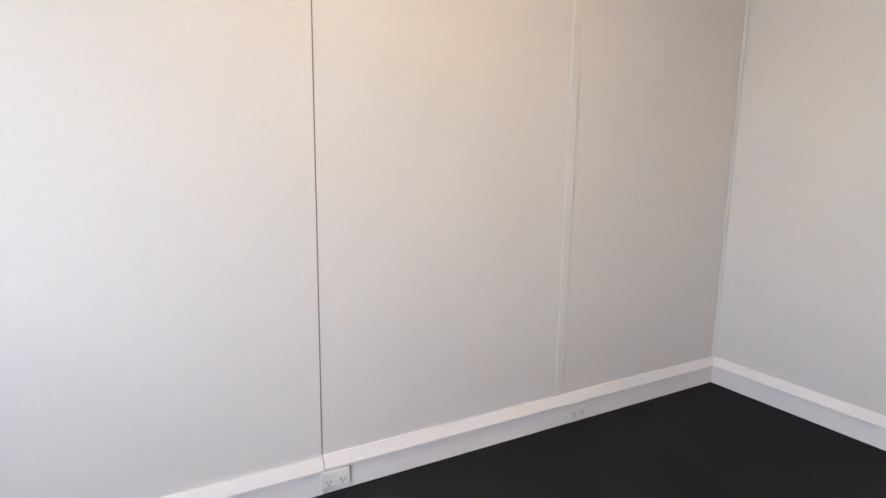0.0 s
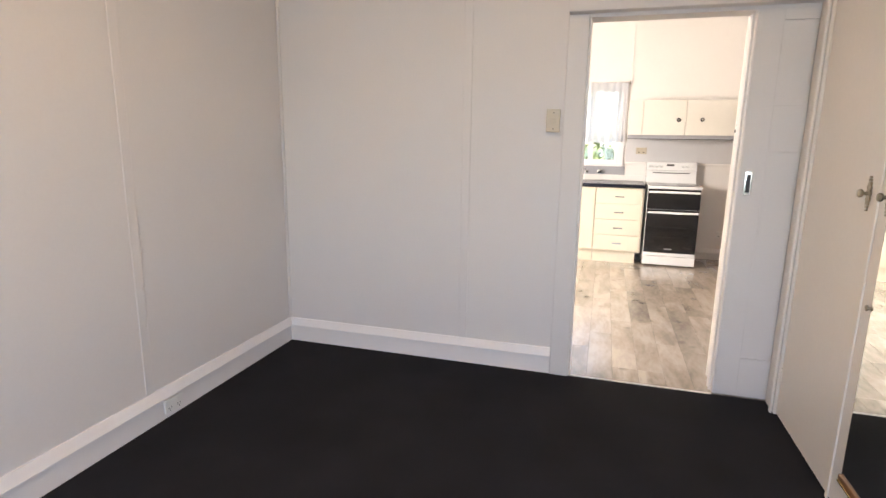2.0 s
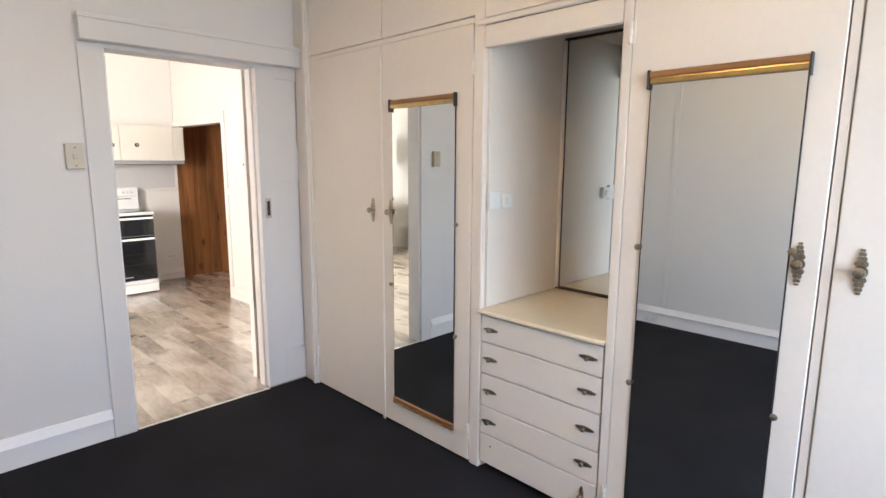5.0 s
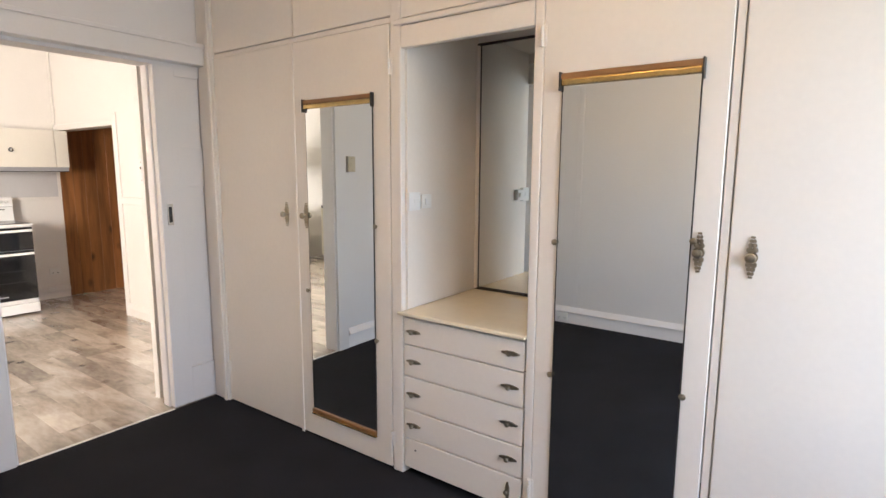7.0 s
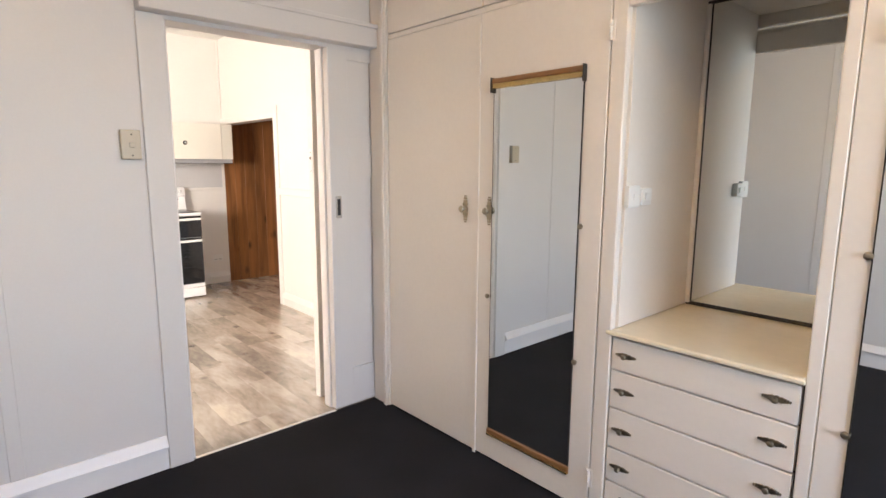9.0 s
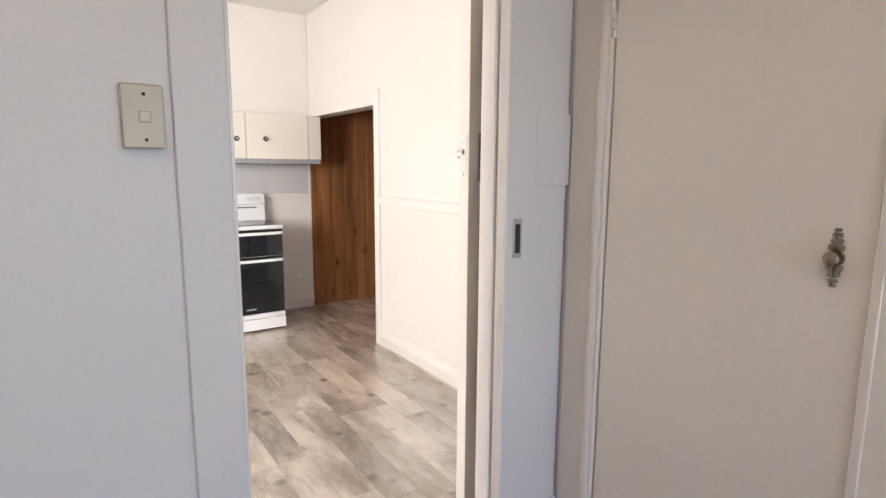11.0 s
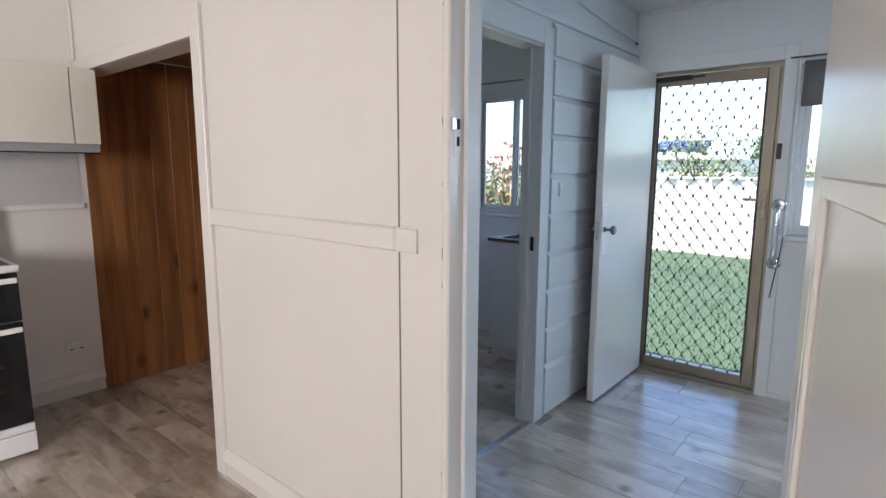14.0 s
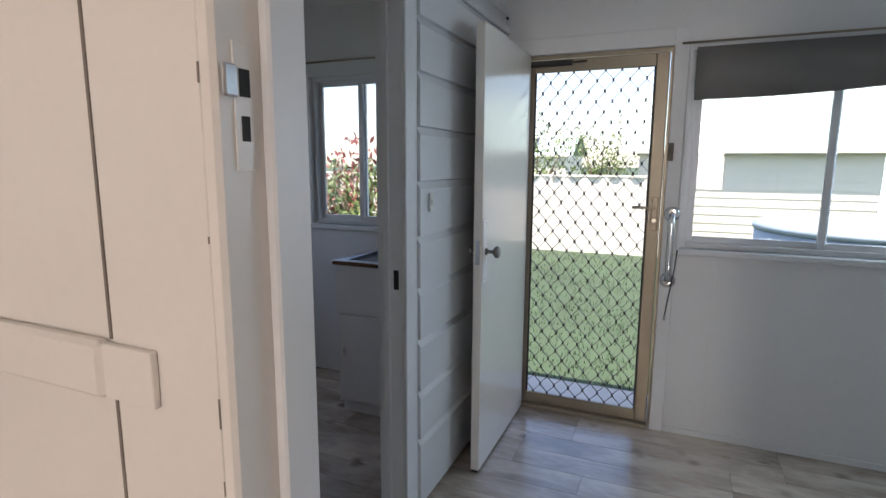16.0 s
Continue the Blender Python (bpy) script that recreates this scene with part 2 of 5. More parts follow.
def add_box(bm, x0, x1, y0, y1, z0, z1, bevel=0.0, m=None, segs=1):
    r = bmesh.ops.create_cube(bm, size=1)
    vs = r["verts"]
    x0, x1, y0, y1, z0, z1 = min(x0, x1), max(x0, x1), min(y0, y1), max(y0, y1), min(z0, z1), max(z0, z1)
    for v in vs:
        v.co = Vector(((x0 + x1) / 2 + v.co.x * (x1 - x0), (y0 + y1) / 2 + v.co.y * (y1 - y0), (z0 + z1) / 2 + v.co.z * (z1 - z0)))
    if bevel:
        es = list({e for v in vs for e in v.link_edges})
        vs = bmesh.ops.bevel(bm, geom=es, offset=bevel, segments=segs, affect="EDGES", profile=0.6)["verts"]
    if m is not None:
        bmesh.ops.transform(bm, matrix=m, verts=vs)
    return vs


def box(name, x0, x1, y0, y1, z0, z1, material, parent=None, bevel=0.0, label="", segs=1):
    bm = bmesh.new()
    add_box(bm, x0, x1, y0, y1, z0, z1, bevel, None, segs)
    return finish(bm, name, material, parent, label)


def add_cyl(bm, p0, p1, r0, r1=None, n=16):
    p0, p1 = Vector(p0), Vector(p1)
    d = p1 - p0
    m = Matrix.Translation((p0 + p1) / 2) @ d.to_track_quat("Z", "Y").to_matrix().to_4x4()
    return bmesh.ops.create_cone(bm, cap_ends=True, segments=n, radius1=r0, radius2=r0 if r1 is None else r1, depth=d.length, matrix=m)["verts"]


def cyl(name, p0, p1, r0, material, parent=None, r1=None, n=16, label="", smooth=False):
    bm = bmesh.new()
    add_cyl(bm, p0, p1, r0, r1, n)
    return finish(bm, name, material, parent, label, smooth)


def add_lathe(bm, base, axis, profile, n=20):
    """Turn (along, radius) pairs round an axis."""
    base = Vector(base)
    q = Vector(axis).to_track_quat("Z", "Y")
    rings = []
    for a, r in profile:
        rings.append([bm.verts.new(base + q @ Vector((r * math.cos(2 * math.pi * i / n), r * math.sin(2 * math.pi * i / n), a))) for i in range(n)])
    for r0, r1 in zip(rings, rings[1:]):
        for i in range(n):
            bm.faces.new((r0[i], r0[(i + 1) % n], r1[(i + 1) % n], r1[i]))
    bm.faces.new(rings[0][::-1])
    bm.faces.new(rings[-1])


def lathe(name, base, axis, profile, material, parent=None, n=20, label=""):
    bm = bmesh.new()
    add_lathe(bm, base, axis, profile, n)
    return finish(bm, name, material, parent, label, True)


def add_tube(bm, pts, r, n=10):
    pts = [Vector(p) for p in pts]
    rings = []
    for i, p in enumerate(pts):
        d = (pts[min(i + 1, len(pts) - 1)] - pts[max(i - 1, 0)]).normalized()
        q = d.to_track_quat("Z", "Y")
        rings.append([bm.verts.new(p + q @ Vector((r * math.cos(2 * math.pi * j / n), r * math.sin(2 * math.pi * j / n), 0))) for j in range(n)])
    for r0, r1 in zip(rings, rings[1:]):
        best = min(range(n), key=lambda s: (r1[s].co - r0[0].co).length)
        for j in range(n):
            bm.faces.new((r0[j], r0[(j + 1) % n], r1[(j + 1 + best) % n], r1[(j + best) % n]))
    bm.faces.new(rings[0][::-1])
    bm.faces.new(rings[-1])


def tube(name, pts, r, material, parent=None, n=10, label=""):
    bm = bmesh.new()
    add_tube(bm, pts, r, n)
    return finish(bm, name, material, parent, label, True)


def wall(name, axis, f0, f1, u0, u1, z0, z1, holes, material):
    """A wall between the planes f0 and f1 of an axis, with rectangular openings (u0, u1, z0, z1) right through it."""
    us = sorted({u0, u1, *[h[0] for h in holes], *[h[1] for h in holes]})
    zs = sorted({z0, z1, *[h[2] for h in holes], *[h[3] for h in holes]})
    us, zs = [u for u in us if u0 <= u <= u1], [z for z in zs if z0 <= z <= z1]

    def solid(i, j):
        if not (0 <= i < len(us) - 1 and 0 <= j < len(zs) - 1):
            return False
        u, z = (us[i] + us[i + 1]) / 2, (zs[j] + zs[j + 1]) / 2
        return not any(h[0] < u < h[1] and h[2] < z < h[3] for h in holes)

    bm = bmesh.new()
    cache = {}

    def vert(f, u, z):
        key = (f, u, z)
        if key not in cache:
            cache[key] = bm.verts.new((f, u, z) if axis == "x" else (u, f, z))
        return cache[key]

    for i in range(len(us) - 1):
        for j in range(len(zs) - 1):
            if not solid(i, j):
                continue
            a, b, c, d = us[i], us[i + 1], zs[j], zs[j + 1]
            for f in (f0, f1):
                bm.faces.new((vert(f, a, c), vert(f, b, c), vert(f, b, d), vert(f, a, d)))
            for di, dj, p, q in ((-1, 0, (a, c), (a, d)), (1, 0, (b, c), (b, d)), (0, -1, (a, c), (b, c)), (0, 1, (a, d), (b, d))):
                if not solid(i + di, j + dj):
                    bm.faces.new((vert(f0, *p), vert(f0, *q), vert(f1, *q), vert(f1, *p)))
    bmesh.ops.recalc_face_normals(bm, faces=bm.faces)
    return tagged(finish(bm, name, material), kind="structure")


def skirting(name, axis, face, out, u0, u1, material, top=0.16):
    """A baseboard with a bevelled cap; out is +1 or -1, the way it stands off the wall."""
    prof = [(0, 0.002), (0.012, 0.002), (0.012, top - 0.060), (0.030, top - 0.052), (0.030, top - 0.044), (0.009, top), (0, top)]
    bm = bmesh.new()
    ends = []
    for u in (u0, u1):
        ends.append([bm.verts.new((face + out * d, u, z) if axis == "x" else (u, face + out * d, z)) for d, z in prof])
    n = len(prof)
    for i in range(n):
        bm.faces.new((ends[0][i], ends[0][(i + 1) % n], ends[1][(i + 1) % n], ends[1][i]))
    bm.faces.new(ends[0][::-1])
    bm.faces.new(ends[1])
    bmesh.ops.recalc_face_normals(bm, faces=bm.faces)
    return tagged(finish(bm, name, material), kind="structure")


def thing(name, x, y, z, label, category, group="", kind=""):
    ob = new(name)
    ob.location = (x, y, z)
    ob.empty_display_size = 0.05
    return tagged(ob, label, category, group, kind)


def settle(root):
    """Keep parts where they were built in world metres under a moved root."""
    bpy.context.view_layer.update()
    inv = root.matrix_world.inverted()
    for c in root.children:
        c.matrix_parent_inverse = inv
    return root


def trim(name, x0, x1, y0, y1, z0, z1, material=None, bevel=0.003):
    return tagged(box(name, x0, x1, y0, y1, z0, z1, material or M_TRIM, None, bevel), kind="structure")


# ---- structure ----
CEIL = 2.75
N, E = 2.05, 3.20          # bedroom walls
W = -1.2
KE, KN, S = 7.03, 3.5, -1.42   # kitchen walls
BS, BE = -3.87, 4.83       # sunroom walls
WF = -0.855                # wardrobe front
OP = (-0.60, 0.195, -0.12, 1.985)

tagged(box("floor", W, E - 0.004, -1.6, N, -0.12, 0.0, M_CARPET), "dark charcoal loop-pile bedroom carpet", "carpet", kind="structure")
wall("wall_north", "y", N, N + 0.12, W - 0.12, E, -0.12, CEIL, [], M_WALL)
wall("wall_west", "x", W - 0.12, W, -1.6, N, -0.12, CEIL, [(-0.80, 1.0, 0.8, 2.1)], M_WALL)
# The second opening is unseen, added to hold the kitchen lamp.
wall("wall_east", "x", E, E + 0.12, S - 0.12, KN, -0.12, CEIL, [(WF + 0.002, OP[1], OP[2], OP[3]), (2.3, 3.4, 0.95, 2.15)], M_WALL)
wall("wall_door_pocket", "x", E + 0.052, E + 0.12, WF + 0.002, OP[0], -0.12, OP[3], [], M_KWALL)
wall("wall_south", "y", -1.72, -1.6, W - 0.12, E, -0.12, CEIL, [], M_WALL)
tagged(box("ceiling_bedroom", W, E, -1.6, N, CEIL, CEIL + 0.1, M_CEIL), kind="structure")
skirting("baseboard_north", "y", N, -1, 0.816, E, M_TRIM)
skirting("baseboard_north_2", "y", N - 0.002, -1, W, 0.812, M_TRIM, 0.157)
skirting("baseboard_east", "x", E, -1, 0.305, N, M_TRIM)

# kitchen and sunroom shell
KWIN = (-0.06, 1.12, 1.10, 1.98)
wall("wall_kitchen_east", "x", KE, KE + 0.12, S, KN, -0.12, CEIL, [KWIN], M_KWALL)
wall("wall_kitchen_north", "y", KN, KN + 0.12, E, KE + 0.12, -0.12, CEIL, [], M_KWALL)
DOOR = (3.56, 4.375, -0.12, 2.035)
RECESS = (5.655, KE, -0.12, 1.825)
wall("wall_kitchen_south", "y", S - 0.12, S, E + 0.12, KE + 0.12, -0.12, CEIL, [DOOR, RECESS], M_KWALL)
tagged(box("ceiling_kitchen", E + 0.12, KE, S, KN, CEIL, CEIL + 0.1, M_CEIL), kind="structure")
BCEIL = 2.28
SD = (4.01, 4.75, -0.02, 1.905)
BWIN = (2.30, 3.93, 0.955, 1.88)
LWIN = (5.15, 6.10, 0.975, 1.88)
wall("wall_sunroom_south", "y", BS - 0.12, BS, 1.5, 6.9, -0.5, BCEIL + 0.3, [SD, BWIN, LWIN], M_BACK)
LDOOR = (-2.685, -1.90, -0.12, 1.90)
wall("wall_sunroom_east", "x", BE, BE + 0.10, BS, S - 0.12, -0.12, BCEIL, [LDOOR], M_BACK)
wall("wall_sunroom_west", "x", 1.5, 1.62, BS, -1.72, -0.12, BCEIL, [], M_BACK)
# Opening added out of view, only to carry the laundry's extra lamp.
wall("wall_laundry_east", "x", 6.78, 6.9, BS, -2.42, -0.12, BCEIL, [(-3.35, -2.65, 0.97, 1.88)], M_BACK)
tagged(box("ceiling_sunroom", 1.5, 6.9, BS, S - 0.12, BCEIL, BCEIL + 0.08, M_CEIL), kind="structure")

# trims and linings, bedroom side
trim("trim_door_north", E - 0.016, E, 0.195, 0.302, 0.0, 2.0, M_WALL)
trim("trim_pelmet", E - 0.075, E, WF + 0.005, 0.300, 2.003, 2.118, M_WALL)
trim("trim_pelmet_cap", E - 0.085, E - 0.076, WF + 0.005, 0.305, 2.098, 2.121, M_WALL)
trim("trim_wall_batten_east", E - 0.006, E, 0.815, 0.865, 0.16, CEIL, M_WALL)
trim("trim_wall_batten_north", 1.975, 2.025, N - 0.005, N, 0.16, CEIL, M_WALL)
trim("trim_corner_bead", E - 0.018, E, N - 0.018, N, 0.16, CEIL, M_WALL, 0.006)
tagged(box("trim_panel_gap", 0.812, 0.816, N - 0.0015, N, 0.16, CEIL, M_SEAM), kind="structure")
trim("trim_jamb_north", E, E + 0.12, 0.185, 0.195, 0.0, 1.985)
trim("trim_jamb_stop", E + 0.054, E + 0.1195, -0.5995, -0.574, 0.0, 1.985)
trim("trim_jamb_south", E + 0.12, E + 0.14, -0.70, -0.60, 0.0, 2.09)
trim("trim_jamb_north_kitchen", E + 0.12, E + 0.14, 0.195, 0.30, 0.0, 2.09)
trim("trim_head_kitchen", E + 0.12, E + 0.14, -0.60, 0.195, 1.985, 2.09)
trim("trim_threshold", E - 0.004, E + 0.012, -0.580, 0.184, -0.01, 0.004, M_CREAM, 0.002)
tagged(box("trim_west_window_frame", W - 0.08, W - 0.04, 0.07, 0.13, 0.8, 2.1, M_TRIM), kind="structure")


def sliding_door():
    d = thing("sliding_door", E + 0.02, -0.72, 0.0, "pale grey painted sliding door pushed half open beside the wardrobe", "door")
    x0, x1 = E + 0.002, E + 0.044
    y0, y1 = WF + 0.006, -0.587
    part("leaf", slab_bm(x0 + 0.012, x1, y0, y1, 0.008, 1.998, 0.002), M_WALL, d)
    part("stile", slab_bm(x0, x0 + 0.0118, -0.70, y1, 0.008, 1.998, 0.001), M_WALL, d)
    part("rail", slab_bm(x0, x0 + 0.0118, y0, -0.70, 1.935, 1.998, 0.001), M_WALL, d)
    part("rail", slab_bm(x0, x0 + 0.0118, y0, -0.70, 1.318, 1.54, 0.001), M_WALL, d)
    part("rail", slab_bm(x0, x0 + 0.0118, y0, -0.70, 0.008, 0.225, 0.001), M_WALL, d)
    part("edge_strip", slab_bm(x0, x1, y1, y1 + 0.006, 0.008, 1.998, 0.001), M_TRIM, d, "white painted edge strip")
    pull = part("pull_handle", slab_bm(x0 - 0.003, x0 + 0.001, -0.648, -0.612, 1.098, 1.219, 0.002), M_CHROME, d, "chrome recessed pull plate")
    part("recess", slab_bm(x0 - 0.004, x0 - 0.0031, -0.639, -0.621, 1.114, 1.203, 0.0), M_BLACK, pull)
    return settle(d)


def slab_bm(x0, x1, y0, y1, z0, z1, bevel=0.0, segs=1):
    bm = bmesh.new()
    add_box(bm, x0, x1, y0, y1, z0, z1, bevel, None, segs)
    return bm


sliding_door()


def escutcheon(parent, x, z, y=WF, upright=True, s=1.0, name="handle"):
    """A long fretted back plate with a round knob."""
    bm = bmesh.new()
    long = 0.062 * s
    for sign in (-1, 1):
        for a, r in ((0.022, 0.0125), (0.036, 0.0095), (0.049, 0.0075), (0.060, 0.005)):
            c = (x, z + sign * a * s) if upright else (x + sign * a * s, z)
            for side in (-1, 1):
                o = (side * r * 0.55 * s, 0) if upright else (0, side * r * 0.55 * s)
                add_cyl(bm, (c[0] + o[0], y, c[1] + o[1]), (c[0] + o[0], y + 0.006, c[1] + o[1]), r * s * 0.72, None, 10)
    add_cyl(bm, (x, y, z), (x, y + 0.006, z), 0.017 * s, None, 14)
    h = part(name, bm, M_ANTIQUE, parent, "antique brass fretted plate with knob")
    bm = bmesh.new()
    add_lathe(bm, (x, y + 0.006, z), (0, 1, 0), [(0, 0.007 * s), (0.014 * s, 0.006 * s), (0.018 * s, 0.014 * s), (0.024 * s, 0.016 * s), (0.030 * s, 0.013 * s), (0.032 * s, 0.004 * s)], 16)
    part("knob", bm, M_ANTIQUE, h).parent = h
    return h


def butt_hinge(parent, x, z):
    bm = bmesh.new()
    for i in range(3):
        add_cyl(bm, (x, WF + 0.006, z - 0.036 + i * 0.024), (x, WF + 0.006, z - 0.014 + i * 0.024), 0.0065, None, 10)
    add_box(bm, x - 0.016, x + 0.016, WF - 0.001, WF + 0.003, z - 0.036, z + 0.036)
    return part("hinge", bm, M_CREAM, parent)


def hung_mirror(name, x0, x1, z0, z1, label, clips):
    m = thing(name, (x0 + x1) / 2, WF, z0, label, "mirror")
    y = WF + 0.002
    part("glass", slab_bm(x0, x1, y, y + 0.005, z0 + 0.02, z1 - 0.035), M_MIRROR, m)
    part("backing_edge", slab_bm(x0 - 0.004, x0 - 0.0002, y, y + 0.004, z0 + 0.02, z1 - 0.035), M_DARKMETAL, m)
    part("backing_edge", slab_bm(x1 + 0.0002, x1 + 0.004, y, y + 0.004, z0 + 0.02, z1 - 0.035), M_DARKMETAL, m)
    top = part("top_rail", slab_bm(x0 - 0.006, x1 + 0.006, y, y + 0.016, z1 - 0.020, z1, 0.003), M_TEAK, m, "stained timber top rail")
    part("brass_strip", slab_bm(x0 - 0.004, x1 + 0.004, y, y + 0.018, z1 - 0.042, z1 - 0.0205, 0.005, 2), M_BRASS, top)
    for x in (x0 - 0.010, x1 + 0.004):
        part("end_cap", slab_bm(x, x + 0.006, y, y + 0.022, z1 - 0.058, z1 + 0.004, 0.001), M_DARKMETAL, top)
    bot = part("bottom_rail", slab_bm(x0 - 0.006, x1 + 0.006, y, y + 0.014, z0 - 0.004, z0 + 0.019, 0.003), M_TEAK, m, "stained timber bottom rail")
    part("rail_inlay", slab_bm(x0 - 0.006, x1 + 0.006, y, y + 0.015, z0 - 0.012, z0 - 0.0045, 0.001), M_BRASS, bot)
    for x, z in clips:
        bm = bmesh.new()
        add_lathe(bm, (x, y, z), (0, 1, 0), [(0, 0.006), (0.008, 0.006), (0.010, 0.011), (0.014, 0.011), (0.016, 0.005)], 12)
        part("clip", bm, M_ANTIQUE, m)
    return settle(m)


def wardrobe():
    w = thing("built_in_wardrobe", 1.5, -1.2, 0.0, "cream painted built-in wardrobe with hinged doors along the wall", "wardrobe")
    yb = -1.48
    # carcass: dividers, plinth, top cupboards
    for x0, x1 in ((3.055, 3.195), (1.665, 1.725), (1.005, 1.042)):
        part("stile", slab_bm(x0, x1, WF - 0.030, WF + (0.012 if x0 > 3 else 0.0), 0.0, CEIL - 0.003, 0.004), M_CREAM, w)
    part("corner_bead", slab_bm(3.058, 3.088, WF + 0.013, WF + 0.028, 0.0, CEIL - 0.003, 0.010, 2), M_CREAM, w)
    for x in (1.665, 1.020):
        part("divider", slab_bm(x, x + 0.022, yb, WF - 0.031, 0.0, CEIL - 0.003), M_CREAM, w)
    part("rail", slab_bm(1.726, 3.054, WF - 0.030, WF - 0.004, 2.036, 2.060, 0.002), M_CREAM, w)
    part("head_rail", slab_bm(1.043, 1.664, WF - 0.030, WF, 1.925, 2.015, 0.003), M_CREAM, w)
    part("soffit", slab_bm(1.043, 1.664, yb, WF - 0.031, 2.10, 2.12), M_CREAM, w)
    part("plinth", slab_bm(-1.19, 1.004, WF - 0.05, WF - 0.03, 0.0, 0.03), M_CREAM, w)
    part("plinth", slab_bm(1.726, 3.054, WF - 0.05, WF - 0.03, 0.0, 0.03), M_CREAM, w)

    def door(x0, x1, z0, z1, hinge_x=None, hinge_z=(), knob=None):
        d = part("door", slab_bm(x0, x1, WF - 0.022, WF, z0, z1, 0.003), M_CREAM, w)
        for z in hinge_z:
            butt_hinge(d, hinge_x, z)
        if knob:
            escutcheon(d, *knob)
        return d

    door(2.372, 3.050, 0.010, 2.034, 3.052, (1.78, 0.22), (2.446, 1.186))
    part("cover_strip", slab_bm(2.358, 2.378, WF, WF + 0.007, 0.0, 2.034, 0.002), M_CREAM, w)
    door(1.730, 2.368, 0.010, 2.034, 1.728, (1.86, 0.16), (2.294, 1.186))
    door(0.404, 1.003, 0.010, 2.75 - 0.6, 1.010, (1.885, 0.17), (0.455, 1.165))
    door(-0.28, 0.372, 0.010, 2.15, None, (), (0.311, 1.163))
    part("stile", slab_bm(0.376, 0.400, WF - 0.03, WF - 0.005, 0.0, 2.75 - 0.003, 0.002), M_CREAM, w)
    door(-0.90, -0.284, 0.010, 2.15)
    part("end_panel", slab_bm(-1.19, -0.904, WF - 0.022, WF, 0.010, 2.15, 0.003), M_CREAM, w)
    # top cupboards
    for x0, x1 in ((2.362, 3.050), (1.714, 2.354)):
        door(x0, x1, 2.064, 2.70)
    door(1.043, 1.664, 2.045, 2.70)
    part("moulding", slab_bm(1.010, 1.700, WF, WF + 0.012, 2.016, 2.040, 0.005), M_CREAM, w)
    door(0.404, 1.003, 2.16, 2.70)
    door(-1.19, 0.372, 2.16, 2.70)
    # niche lining and back mirror
    part("niche_back", slab_bm(1.043, 1.664, yb, yb + 0.02, 0.76, 2.099), M_CREAM, w)
    part("niche_side", slab_bm(1.655, 1.664, yb + 0.021, WF - 0.031, 0.79, 2.099), M_CREAM, w)
    # drawers and top
    part("dresser_top", slab_bm(1.043, 1.664, yb + 0.021, WF + 0.014, 0.771, 0.787, 0.003), M_TOP, w, "glossy cream painted dresser top")
    part("top_nosing", slab_bm(1.036, 1.676, WF + 0.0145, WF + 0.024, 0.772, 0.788, 0.004), M_TOP, w)
    # Near-black backing sheet, puts shade into the gaps between the drawers.
    part("drawer_carcass", slab_bm(1.044, 1.663, WF - 0.045, WF - 0.0305, 0.031, 0.764), M_GAP, w)
    zs = [0.760, 0.632, 0.482, 0.322, 0.183, 0.035]
    for i in range(5):
        dr = part("drawer", slab_bm(1.050, 1.660, WF - 0.03, WF - 0.004, zs[i + 1] + 0.004, zs[i] - 0.002, 0.003), M_CREAM, w)
        zc = (zs[i] + zs[i + 1]) / 2 + 0.006
        for x, off in ((1.602, -0.004), (1.110, 0.0)):
            if i == 4 and x > 1.5:
                bm = bmesh.new()
                add_cyl(bm, (x - 0.01, WF - 0.005, zc + 0.02), (x - 0.01, WF - 0.001, zc + 0.02), 0.004, None, 8)
                part("screw_hole", bm, M_GAP, dr)
                continue
            escutcheon(dr, x, zc + off, WF - 0.004, i == 4, 0.62, "drawer_handle")
    return settle(w)


wardrobe()
hung_mirror("wardrobe_mirror", 1.828, 2.272, 0.145, 1.752, "tall frameless mirror with timber top rail on wardrobe door", [(2.288, 0.80), (1.812, 1.16), (1.812, 0.62)])
hung_mirror("wardrobe_mirror", 0.482, 0.924, 0.130, 1.748, "tall frameless mirror with brass and timber rail on wardrobe door", [(0.934, 1.16), (0.934, 0.66), (0.472, 1.20), (0.472, 0.69)])

nm = thing("niche_mirror", 1.35, -1.45, 0.79, "large mirror fixed to the back of the dresser niche", "mirror")
part("glass", slab_bm(1.060, 1.640, -1.457, -1.451, 0.795, 2.04, 0.002), M_MIRROR, nm)
part("frame_rail", slab_bm(1.050, 1.654, -1.458, -1.446, 2.041, 2.052, 0.002), M_DARKMETAL, nm)
part("frame_rail", slab_bm(1.050, 1.654, -1.458, -1.446, 0.787, 0.7945, 0.001), M_DARKMETAL, nm)
part("frame_side", slab_bm(1.636, 1.6545, -1.458, -1.436, 0.795, 2.040, 0.006, 2), M_CREAM, nm, "yellowed cream timber bead")
part("edge_line", slab_bm(1.632, 1.6358, -1.4505, -1.447, 0.795, 2.040), M_DARKMETAL, nm)
part("edge_line", slab_bm(1.060, 1.6318, -1.4505, -1.447, 0.795, 0.802), M_DARKMETAL, nm)
settle(nm)


def switch_box(name, x0, x1, y0, y1, z0, z1, material, label, screws=(), rocker=None):
    s = thing(name, (x0 + x1) / 2, (y0 + y1) / 2, z0, label, "switch")
    part("case", slab_bm(x0, x1, y0, y1, z0, z1, 0.004, 2), material, s)
    for b in screws:
        part("screw", slab_bm(*b), M_GAP, s)
    if rocker:
        part("rocker", slab_bm(*rocker, 0.002), material, s)
    return settle(s)


